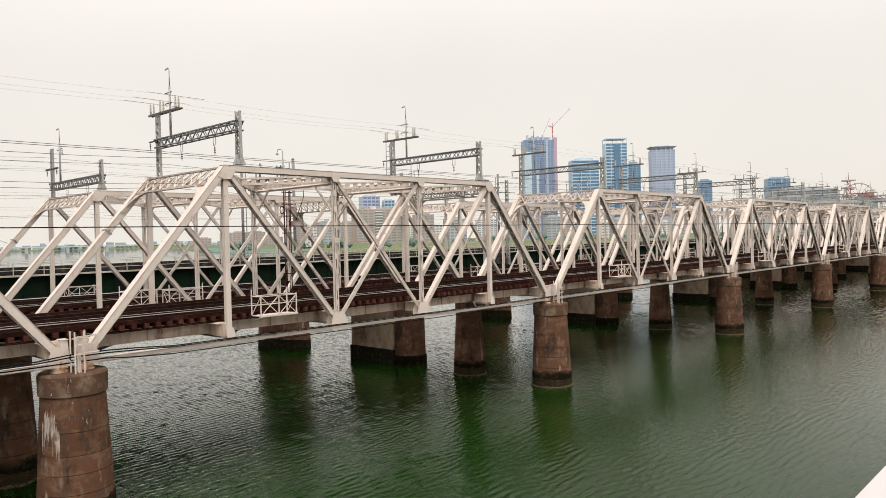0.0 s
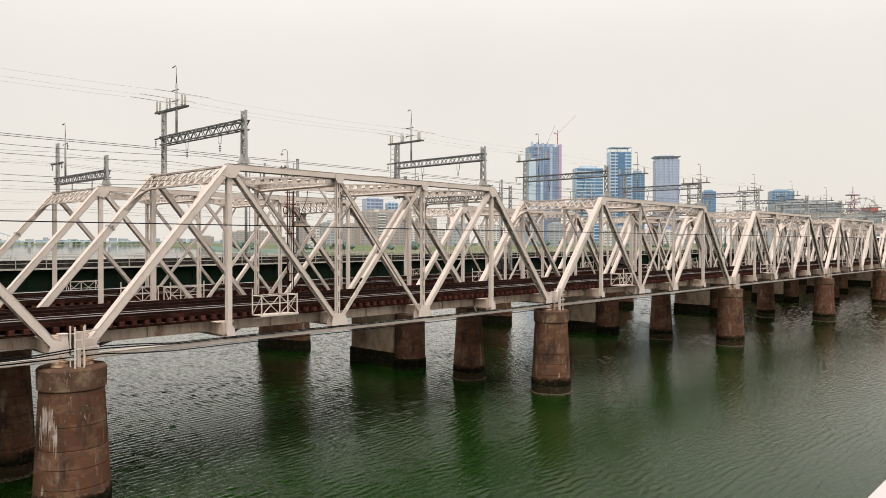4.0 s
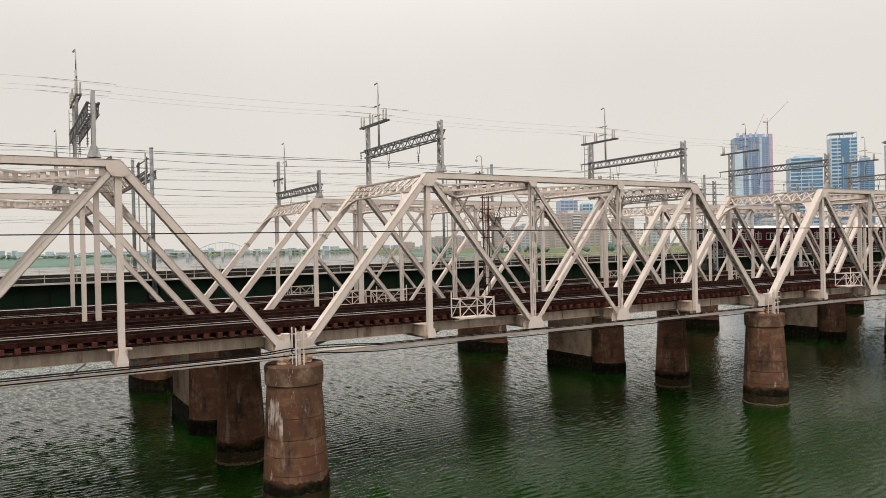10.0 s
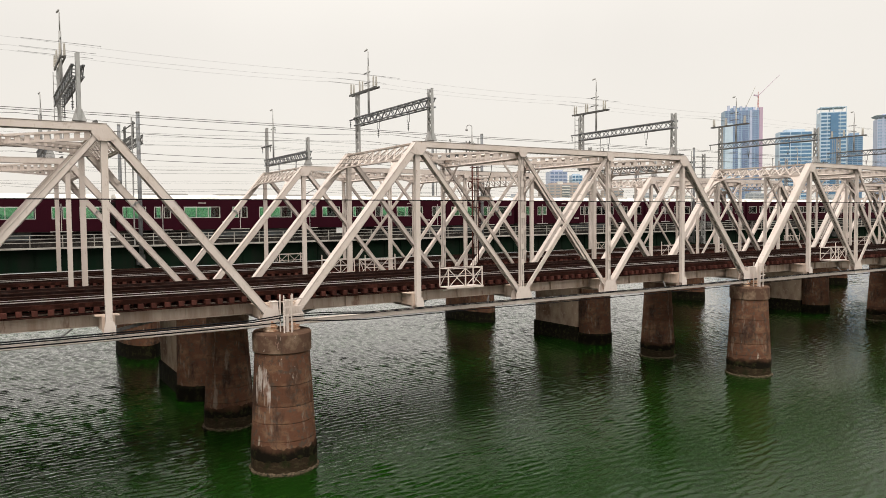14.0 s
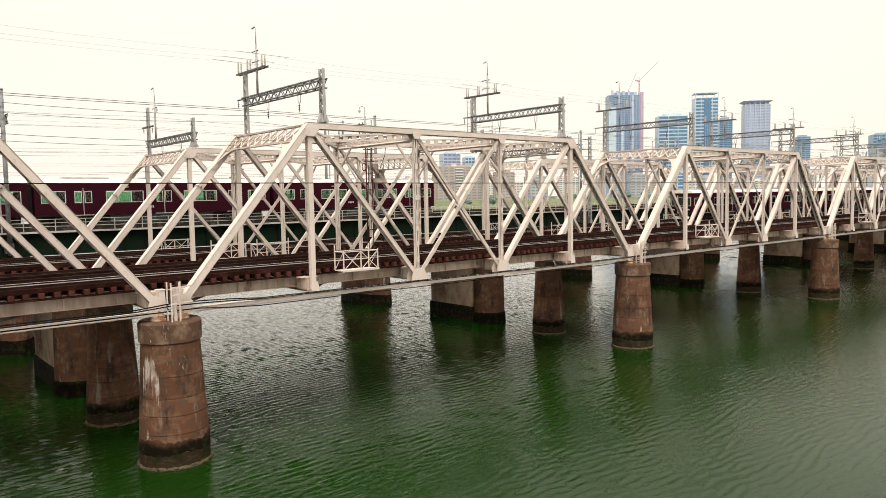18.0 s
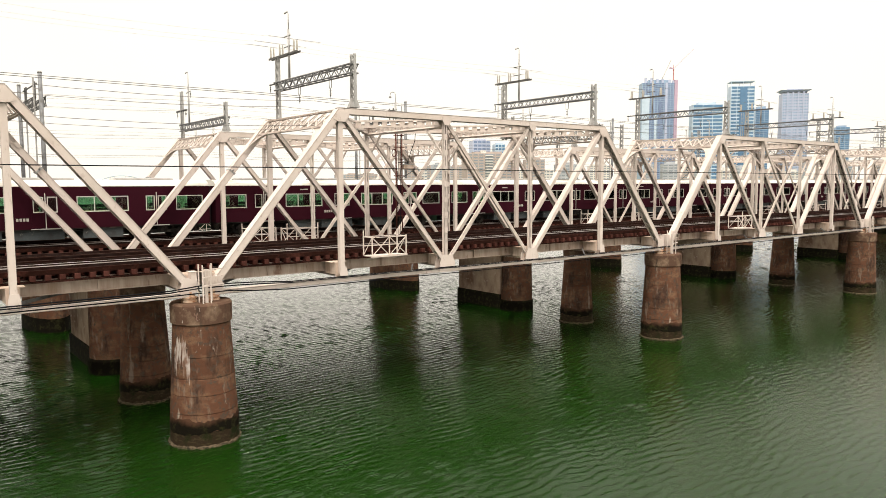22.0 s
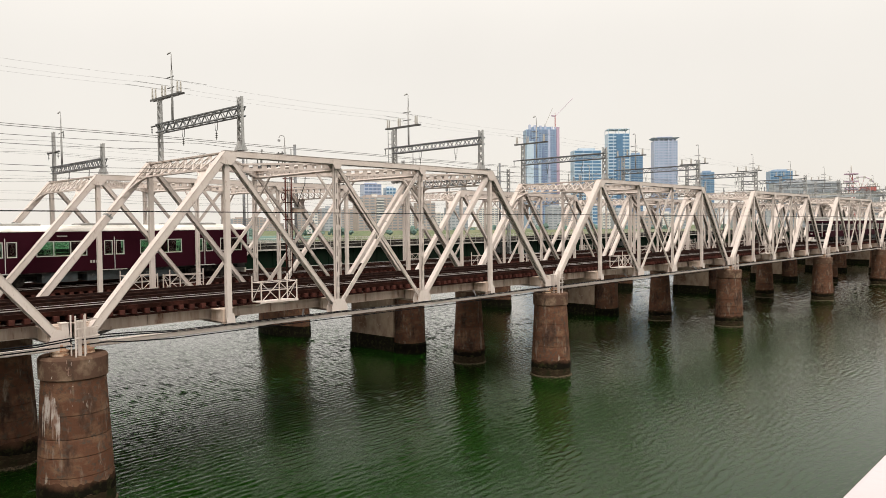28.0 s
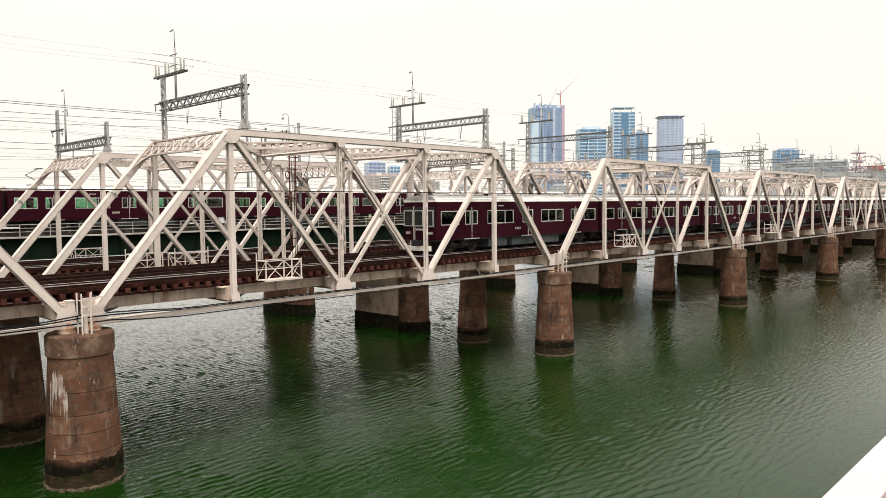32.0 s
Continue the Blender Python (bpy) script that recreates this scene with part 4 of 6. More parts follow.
def insulator(bm, x, y, z, h=0.58, r=0.058):
    """A slim ribbed post insulator, narrower at its head."""
    lathe(bm, [(0.03, z)] + [((r if i % 2 else r * 0.8) * (1 - 0.02 * i), z + h * (0.06 + 0.88 * i / 14)) for i in range(15)] + [(0.02, z + h)], 10, x, y)


def hanger(bm, x, y, z):
    path_rod(bm, [(x, y - 0.12, z), (x, y - 0.10, z - 0.45), (x, y + 0.10, z - 0.45), (x, y + 0.12, z)], 0.016)
    rod(bm, (x, y, z - 0.45), (x, y, z - 0.90), 0.014)
    for i in range(3):
        lathe(bm, [(0.02, z - 0.55 - 0.1 * i), (0.06, z - 0.58 - 0.1 * i), (0.02, z - 0.61 - 0.1 * i)], 10, x, y)


def drop_insulator(bm, x, y, z):
    rod(bm, (x, y, z), (x, y, z - 0.42), 0.012)
    for i in range(3):
        lathe(bm, [(0.02, z - 0.08 - 0.09 * i), (0.055, z - 0.11 - 0.09 * i), (0.02, z - 0.14 - 0.09 * i)], 10, x, y)


def gantry_lamp(bm, x, y, z0, z1):
    rod(bm, (x, y, z0), (x, y, z1 - 0.80), 0.065, 0.055, n=8)
    rod(bm, (x, y, z1 - 0.80), (x, y, z1), 0.028, n=8)
    path_rod(bm, [(x, y, z1), (x - 0.01, y + 0.04, z1 + 0.09), (x - 0.03, y + 0.12, z1 + 0.11)], 0.024)
    bar(bm, (x - 0.02, y + 0.08, z1 + 0.11), (x - 0.06, y + 0.28, z1 + 0.06), 0.10, 0.06)


def ladder(bm, x, y, z0, z1):
    for e in (-0.17, 0.17):
        bar(bm, (x + e, y, z0), (x + e, y, z1), 0.04, 0.03)
    n = int((z1 - z0) / 0.33)
    for i in range(n):
        z = z0 + (i + 0.5) * (z1 - z0) / n
        bar(bm, (x - 0.17, y, z), (x + 0.17, y, z), 0.025, 0.025)


FAR_POST = WIDE + 0.38


def gantry(full, with_ladder=False):
    """Two lattice posts and a box beam; full: with the feeder crossarm of the near bridge."""
    g = thing("catenary_gantry", Matrix(), "grey lattice overhead line gantry on the truss top", "gantry", "gantries over the tracks")
    base = TOP + 0.22
    near_top, far_top, beam, lamp_top = (10.02, 10.85, 9.36, 12.98) if full else (9.35, 10.75, 8.26, 11.80)
    part("post", one(lattice_post, 0, 0, base, near_top), GALV, g)
    part("foot", one(bar, (0, 0, base - 0.02), (0, 0, base + 0.40), 0.40, 0.46, (0, 1, 0), 0.22, 0.20), GALV, g)
    part("post", one(lattice_post, 0, FAR_POST, TOP - 0.3, far_top), GALV, g)
    part("post_bracket", one(bar, (0, WIDE - 0.1, TOP - 0.1), (0, FAR_POST + 0.2, TOP - 0.1), 0.4, 0.3, (1, 0, 0)), GALV, g)
    bm = bmesh.new()
    for x in (-0.18, 0.18):
        lattice(bm, (x, -0.14, beam + 0.20), (x, FAR_POST + 0.1, beam + 0.20), 0.40, 0.060, 22)
        bar(bm, (x, -0.14, beam + 0.21), (x, FAR_POST + 0.1, beam + 0.21), 0.10, 0.05, (1, 0, 0))
    for i in range(12):
        y = i * FAR_POST / 11
        bar(bm, (-0.18, y, beam + 0.20), (0.18, y, beam + 0.20), 0.04, 0.04)
        bar(bm, (-0.18, y, beam - 0.20), (0.18, y, beam - 0.20), 0.04, 0.04)
    part("beam", bm, MID_STEEL, g, "grey lattice cross beam")
    for y in TRACKS:
        part("hanger", one(hanger, 0, y, beam - 0.20), DARK_STEEL, g)
    if full:
        part("outer_arm", one(bar, (0, FAR_POST, beam + 0.20), (0, FAR_POST + 1.05, beam + 0.20), 0.06, 0.06), DARK_STEEL, g)
        part("hanger", one(drop_insulator, 0, FAR_POST + 0.95, beam + 0.18), DARK_STEEL, g)
        bm = bmesh.new()
        for x in (-0.09, 0.09):
            bar(bm, (x, 5.30, far_top + 0.06), (x, FAR_POST + 0.85, far_top + 0.06), 0.05, 0.10, (1, 0, 0))
        for y in (5.5, 6.6, FAR_POST + 0.7):
            bar(bm, (-0.09, y, far_top + 0.06), (0.09, y, far_top + 0.06), 0.05, 0.09)
        part("crossarm", bm, DARK_STEEL, g)
        for y in FEEDERS:
            for x in (-0.085, 0.085):
                part("insulator", one(insulator, x, y, far_top + 0.11), PORCELAIN, g)
            part("armour_rod", one(rod, (-1.5, y, far_top + 0.72), (1.5, y, far_top + 0.70), 0.008), DARK_STEEL, g)
        for z in (11.86, 11.32):
            part("mast_arm", one(bar, (0, 6.20, z), (0, 6.90, z), 0.05, 0.04), DARK_STEEL, g)
    else:
        part("crossarm", one(bar, (0, FAR_POST - 0.95, 9.45), (0, FAR_POST + 1.15, 9.45), 0.09, 0.10), DARK_STEEL, g)
        for y in (FAR_POST - 0.75, FAR_POST + 0.95):
            part("insulator", one(drop_insulator, 0, y, 9.42), DARK_STEEL, g)
        part("mast_arm", one(bar, (0, 6.85, 10.55), (0, 5.95, 10.62), 0.04, 0.04), DARK_STEEL, g)
        part("insulator", one(drop_insulator, 0, 6.0, 10.58), DARK_STEEL, g)
    if with_ladder:
        part("ladder", one(ladder, 0, FAR_POST + 0.48, TOP + 0.1, far_top - 0.1), GALV, g, "thin steel ladder beside the post")
    part("lamp_mast", one(gantry_lamp, 0, 6.40, beam + 0.2, lamp_top), GALV, g, "slim grey pole with a small hooked lamp")
    return g


FEEDERS = (5.65, 7.30, 8.40)
G_NEAR, G_FAR, G_MID = PANEL + 0.78, 4 * PANEL - 0.78, PANEL + 0.33
g1, g2, g4 = gantry(True), gantry(False), gantry(True, True)
g1.matrix_basis = pose(G_NEAR, B1, 0)
g4.matrix_basis = pose(G_FAR, B1, 0)
g2.matrix_basis = pose(G_MID, B2, B2_DROP)
copy_thing(g2, pose(-SPAN + G_FAR, B2, B2_DROP))
for k in range(-2, 12):
    if k:
        copy_thing(g1, pose(k * SPAN + G_NEAR, B1, 0))
        copy_thing(g4, pose(k * SPAN + G_FAR, B1, 0))
        copy_thing(g2, pose(k * SPAN + G_MID, B2, B2_DROP))


# ---- wires along the line ----
def wires(name, specs, x0, x1, step, mat, label, sag=0.0, r=0.012):
    t = thing(name, Matrix(), label, "wire", kind="")
    for y, z in specs:
        bm = bmesh.new()
        pts = []
        x = x0
        while x <= x1:
            f = ((x - PANEL) % step) / step
            pts.append((x, y, z - sag * 4 * f * (1 - f)))
            x += step / 6
        path_rod(bm, pts, r, 5)
        part("wire", bm, mat, t)
    return t


X0, X1 = -70, 12 * SPAN
wires("feeder_wire", [(y, 11.56) for y in FEEDERS], X0, X1, SPAN / 2, WIRE, "thin grey feeder wires on the gantries", 0.15, 0.003)
for yb, zc in ((B1, 8.05), (B2, 7.2)):
    for y in TRACKS:
        wires("catenary_wire", [(yb + y, zc), (yb + y, zc - 1.15)], X0, X1, SPAN / 2, WIRE, "catenary and contact wire above the track", 0.25, 0.010 if yb == B1 else 0.007)
wires("feeder_wire", [(B1 + FAR_POST + 0.95, 9.12), (B1 + FAR_POST + 1.0, 9.03)], X0, X1, SPAN / 2, WIRE, "pair of grey feeder wires hung outside the gantries", 0.03, 0.014)
wires("feeder_wire", [(B2 + 7.6, 9.9), (B2 + 8.0, 9.2)], X0, X1, SPAN / 2, WIRE, "thin grey feeder wires on the gantries", 0.2, 0.009)
wires("catenary_wire", [(B3 - 1.8, 8.2), (B3 - 1.8, 7.1), (B3 + 1.8, 8.2), (B3 + 1.8, 7.1), (B3 - 4, 9.6), (B3 - 4.3, 10.2), (B3 + 3, 10.6)], X0, X1, SPAN, WIRE, "overhead wires of the far bridge", 0.3, 0.005)
wires("hanging_cable", [(-0.75, 4.82)], X0, X1, SPAN, CABLE, "black cable strung along the truss", 0.02, 0.022)
wires("cable_bundle", [(-0.42, 0.03), (-0.46, -0.04), (-0.40, -0.18)], X0, 0.3, SPAN, CABLE, "black cables slung beside the bottom chord", 0.08, 0.028)
link = thing("cable_bundle", Matrix(), "black cables with a coil looped past the pier top", "cable")
for y0, z0, y1, z1, lift in ((-0.42, 0.03, -0.24, -0.11, 0.05), (-0.46, -0.04, -0.30, -0.15, 0.03), (-0.40, -0.18, -0.25, -0.435, -0.04)):
    pts = [Vector((-1.86, y0, z0 - 0.061)), Vector((-0.7, y0 - 0.05, z0 + lift)), Vector((0.6, y0 - 0.03, z0 + lift)), Vector((1.8, y1 - 0.05, (z0 + z1) / 2 + lift)), Vector((3.4, y1, z1))]
    part("cable", one(path_rod, [pts[0]] + [a.lerp(b, f) for a, b in zip(pts, pts[1:]) for f in (0.33, 0.66, 1.0)], 0.028), CABLE, link)
part("coil", one(path_rod, [(-0.62 + 0.13 * math.cos(k * math.tau / 14), -0.52, -0.02 + 0.13 * math.sin(k * math.tau / 14)) for k in range(15)], 0.018), CABLE, link)
wires("cable_bundle", [(-0.24, -0.09), (-0.30, -0.13), (-0.25, -0.415)], 3.4, X1, SPAN, CABLE, "black cables tied along the bottom chord", 0.06, 0.023)

# masts of the far bridge
MAST_STEP, MAST_Y = 30.05, 26.6
mast = thing("pole_mast", Matrix(), "pair of smooth grey poles joined by a lattice beam", "mast", "masts of the far bridge")
for y, top, dx in ((0.0, 11.65, -0.42), (8.8, 11.75, 0.42)):
    e = -1 if y else 1
    pole = part("pole", one(rod, (0, y, 0.7), (0, y, top), 0.15, 0.13, 12), MID_STEEL, mast)
    part("pole_cap", one(rod, (0, y, top), (0, y, top + 0.12), 0.15, 0.11, 12), GALV, pole)
    bm = bmesh.new()
    rod(bm, (dx, y, 2.2), (dx, y, top - 0.35), 0.05, n=6)
    for z in (3.4, 6.2, 8.6, 10.6):
        bar(bm, (dx, y, z), (0, y, z), 0.05, 0.05)
    part("conduit", bm, GALV, pole, "thin pipe beside the pole")
    part("bracket", one(box, -0.25, 0.25, min(y, y + e * 0.62), max(y, y + e * 0.62), 0.8, 1.5), DARK_STEEL, pole)
bm = bmesh.new()
for x in (-0.30, 0.30):
    lattice(bm, (x, 0, 10.1), (x, 8.8, 10.1), 0.6, 0.07, 16, cross=True)
part("beam", bm, DARK_STEEL, mast)
bm = bmesh.new()
for y in (2.0, 2.6, 5.6, 6.2):
    bar(bm, (0, y, 10.1), (0, y, 11.3), 0.08, 0.08)
bar(bm, (0, 1.4, 11.1), (0, 6.8, 11.1), 0.09, 0.09)
part("crossarm", bm, DARK_STEEL, mast)
for y in (2.6, 6.2):
    part("insulator", one(drop_insulator, 0.0, y, 9.5), PORCELAIN, mast)
mast.matrix_basis = pose(-1.4, MAST_Y, 0)
for k in range(-1, 12):
    if k:
        copy_thing(mast, pose(-1.4 + k * MAST_STEP, MAST_Y, 0))
lone = thing("lattice_mast", pose(60.3, 26.5, 0), "slim grey lattice post with two short arms", "mast")
part("post", one(lattice_post, 0, 0, 0.6, 11.1, 0.5), GALV, lone)
part("bracket", one(box, -0.25, 0.25, 0.0, 0.62, 0.8, 1.5), DARK_STEEL, lone)
for z, w in ((10.7, 1.0), (9.5, 1.6)):
    part("arm", one(bar, (-w, 0.3, z), (w * 0.8, -0.3, z), 0.08, 0.08), DARK_STEEL, lone)

# a rusty post with a signal box between the tracks' trusses
sig = thing("cable_riser_post", pose(14.0, B1 + 6.95, 0), "thin rusty post with a small box and hooked lamp", "lamp post")
part("post", one(rod, (0, 0, 0.85), (0, 0, 7.2), 0.045), RUSTY, sig)
part("second_post", one(rod, (0.42, 0, 1.0), (0.42, 0, 8.35), 0.035), RUSTY, sig)
part("upper_post", one(rod, (0, 0, 7.2), (0, 0, 8.95), 0.055), GALV, sig)
arm = part("lamp_arm", one(path_rod, [(0, 0, 8.9), (0, 0, 9.40), (-0.02, 0.02, 9.48), (-0.11, 0.10, 9.54), (-0.21, 0.18, 9.50), (-0.24, 0.21, 9.38)], 0.025), GALV, sig)
part("lamp_head", one(lathe, [(0.02, 9.34), (0.07, 9.30), (0.08, 9.22), (0.04, 9.18)], 10, -0.24, 0.21), LAMP_HEAD, arm)
part("box", one(box, 0.46, 1.16, -0.16, 0.16, 4.98, 5.26), CREAM_STAINED, sig, "rust stained cable box")
part("box_lid", one(box, 0.40, 1.22, -0.20, 0.20, 5.262, 5.31), GALV, sig)
part("top_box", one(box, 0.24, 0.60, -0.14, 0.14, 8.1, 8.4), GALV, sig)
part("handle_ring", one(path_rod, [(-0.22 + 0.14 * math.cos(q * math.tau / 12), -0.1, 5.95 + 0.22 * math.sin(q * math.tau / 12)) for q in range(13)], 0.03), RUSTY, sig, "rusty looped cable")
for z in (2.2, 3.4, 4.6, 5.6, 6.3, 7.0, 7.8):
    part("bracket", one(bar, (-0.16, 0, z), (0.60, 0, z), 0.05, 0.05), RUSTY, sig)
for x, y in ((0.14, 0.06), (0.26, -0.05)):
    part("conduit", one(path_rod, [(x, y, 1.0), (x, y, 4.6), (x + 0.05, y, 5.2), (x + 0.02, y, 7.9)], 0.02), CABLE, sig)
part("drop_cable", one(path_rod, [(0.8, 0, 5.3), (1.0, -0.1, 6.0), (1.25, -0.2, 6.7), (1.3, -0.2, 7.2)], 0.022), CABLE, sig)
stub = thing("cable_post", pose(12.45, B1 + 6.95, 0), "short grey cable post with a cap on the truss top", "post", "short posts on the truss top")
part("post", one(rod, (0, 0, TOP + 0.1), (0, 0, 8.55), 0.028), GALV, stub)
part("cap", one(box, -0.045, 0.045, -0.045, 0.045, 8.5, 8.60), GALV, stub)
for x in (12.45 + SPAN, 12.45 - SPAN):
    copy_thing(stub, pose(x, B1 + 6.95, 0))

# small railings on the piers between the spans
fence = thing("pier_railing", Matrix(), "small cream steel railing on the pier top", "railing", "railings on the piers")
bm = bmesh.new()
box(bm, -0.055, 0.055, -0.72, -0.60, -0.58, 0.75)
part("post", bm, CREAM, fence)
for x, y in ((-0.22, -0.9), (-0.22, -0.45), (0.30, -0.45), (0.1, -0.9)):
    part("baluster", one(bar, (x, y, -0.58), (x, y, 0.95), 0.045, 0.045), CREAM, fence)
for z in (0.12, 0.45, 0.75):
    bm = bmesh.new()
    bar(bm, (-0.22, -0.9, z), (0.75, -0.6, z), 0.05, 0.05)
    part("bar", bm, CREAM, fence)
fence.matrix_basis = pose(PIER_X, B1, 0)
for k in range(1, 10):
    copy_thing(fence, pose(PIER_X + k * SPAN, B1, 0))

# ---- trains ----
CAR, PITCH, HALF = 17.9, 18.3, 1.36
DOORS = (-5.8, 0.0, 5.8)
WINDOWS = ((-7.75, 1.6), (-2.9, 2.7), (2.9, 2.7), (7.75, 1.6))
LOW, SILL, HEAD, EAVE = 0.85, 1.72, 2.58, 3.12


def car_side(bm, y):
    """One coach side with real window openings."""
    a, b = y - 0.03, y + 0.03
    box(bm, -CAR / 2, CAR / 2, a, b, LOW, SILL)
    box(bm, -CAR / 2, CAR / 2, a, b, HEAD, EAVE)
    holes = sorted([(x - w / 2, x + w / 2) for x, w in WINDOWS] + [(x + e - 0.24, x + e + 0.24) for x in DOORS for e in (-0.34, 0.34)])
    x = -CAR / 2
    for h0, h1 in holes:
        box(bm, x, h0, a, b, SILL, HEAD)
        x = h1
    box(bm, x, CAR / 2, a, b, SILL, HEAD)


def window_frame(bm, w, y, h0=SILL, h1=HEAD, t=0.045, mid=False):
    for x in (-w / 2 + t / 2, w / 2 - t / 2) + ((-w / 6, w / 6) if mid else ()):
        box(bm, x - t / 2, x + t / 2, y - 0.04, y + 0.04, h0, h1)
    for z in (h0, h1 - t):
        box(bm, -w / 2, w / 2, y - 0.041, y + 0.041, z, z + t)


ME = {}


def cached(key, make, mat):
    if key not in ME:
        ME[key] = mesh_of(make(), mat, key)
    return ME[key]


def roof_shape(bm):
    pts = [(-HALF - 0.03, EAVE), (-HALF - 0.03, EAVE + 0.06), (-HALF + 0.05, EAVE + 0.18), (-HALF + 0.35, EAVE + 0.31), (-0.6, EAVE + 0.38), (0.6, EAVE + 0.38), (HALF - 0.35, EAVE + 0.31), (HALF - 0.05, EAVE + 0.18), (HALF + 0.03, EAVE + 0.06), (HALF + 0.03, EAVE)]
    a = [bm.verts.new((-CAR / 2, y, z)) for y, z in pts]
    b = [bm.verts.new((CAR / 2, y, z)) for y, z in pts]
    bm.faces.new(a)
    bm.faces.new(b[::-1])
    for i in range(len(pts)):
        bm.faces.new((a[i], b[i], b[(i + 1) % len(pts)], a[(i + 1) % len(pts)]))


def bogie(bm):
    for y in (-0.95, 0.95):
        box(bm, -1.35, 1.35, y - 0.07, y + 0.07, 0.38, 0.58)
        for x in (-1.05, 1.05):
            box(bm, x - 0.16, x + 0.16, y - 0.12, y + 0.12, 0.28, 0.66)
        box(bm, -0.3, 0.3, y - 0.15, y + 0.15, 0.42, 0.82)
    box(bm, -0.3, 0.3, -0.9, 0.9, 0.4, 0.62)


def wheel(bm):
    lathe(bm, [(0.1, -0.06), (0.43, -0.06), (0.43, 0.04), (0.46, 0.05), (0.46, 0.07), (0.1, 0.07)], 20)


def pantograph(bm):
    rod(bm, (-0.9, 0, 0.0), (0.5, 0, 0.75), 0.03)
    rod(bm, (0.5, 0, 0.75), (-0.4, 0, 1.25), 0.025)
    bar(bm, (-0.4, -0.8, 1.27), (-0.4, 0.8, 1.27), 0.2, 0.05, (1, 0, 0))
    box(bm, -1.1, 0.3, -0.6, 0.6, -0.05, 0.03)


def roof_top():
    """A grey skin over the crown of the roof, above the ivory cove."""
    bm = bmesh.new()
    pts = [(-HALF - 0.005, EAVE + 0.13), (-HALF + 0.34, EAVE + 0.322), (-0.6, EAVE + 0.392), (0.6, EAVE + 0.392), (HALF - 0.34, EAVE + 0.322), (HALF + 0.005, EAVE + 0.13), (0, EAVE + 0.1)]
    a, b = [bm.verts.new((-CAR / 2 - 0.01, *p)) for p in pts], [bm.verts.new((CAR / 2 + 0.01, *p)) for p in pts]
    bm.faces.new(a)
    bm.faces.new(b[::-1])
    for i in range(len(pts)):
        bm.faces.new((a[i], b[i], b[(i + 1) % len(pts)], a[(i + 1) % len(pts)]))
    return bm


def door_trim():
    """The meeting edge of the two leaves and the step plate under them."""
    bm = bmesh.new()
    box(bm, -0.022, 0.022, -0.012, 0.012, LOW + 0.02, HEAD + 0.2)
    box(bm, -0.72, 0.72, -0.02, 0.03, LOW - 0.03, LOW + 0.02)
    return bm


def roof_unit():
    """A low cooling unit with a chamfered lid."""
    bm = bmesh.new()
    box(bm, -1.6, 1.6, -0.78, 0.78, EAVE + 0.30, EAVE + 0.45)
    bar(bm, (0, 0, EAVE + 0.45), (0, 0, EAVE + 0.49), 3.2, 1.56, (1, 0, 0), 2.9, 1.2)
    return bm


def lining():
    """Inner panels under and over the windows."""
    bm = bmesh.new()
    for z0, z1 in ((LOW + 0.1, SILL - 0.01), (HEAD + 0.01, EAVE - 0.04)):
        box(bm, -CAR / 2 + 0.1, CAR / 2 - 0.1, -0.006, 0.006, z0, z1)
    return bm


def coach_floor():
    """The floor with the centre sill and pipe runs under it."""
    bm = bmesh.new()
    box(bm, -CAR / 2, CAR / 2, -HALF, HALF, LOW - 0.06, LOW + 0.1)
    box(bm, -CAR / 2 + 0.3, CAR / 2 - 0.3, -0.35, 0.35, 0.36, LOW - 0.058)
    for y in (-1.05, 1.05):
        rod(bm, (-5, y, 0.70), (5, y, 0.70), 0.06, n=6)
    return bm


def number_bar():
    """The coach number, as four short bars."""
    bm = bmesh.new()
    for i in range(4):
        box(bm, -0.30 + i * 0.16, -0.19 + i * 0.16, -0.004, 0.004, -0.08, 0.08)
    return bm


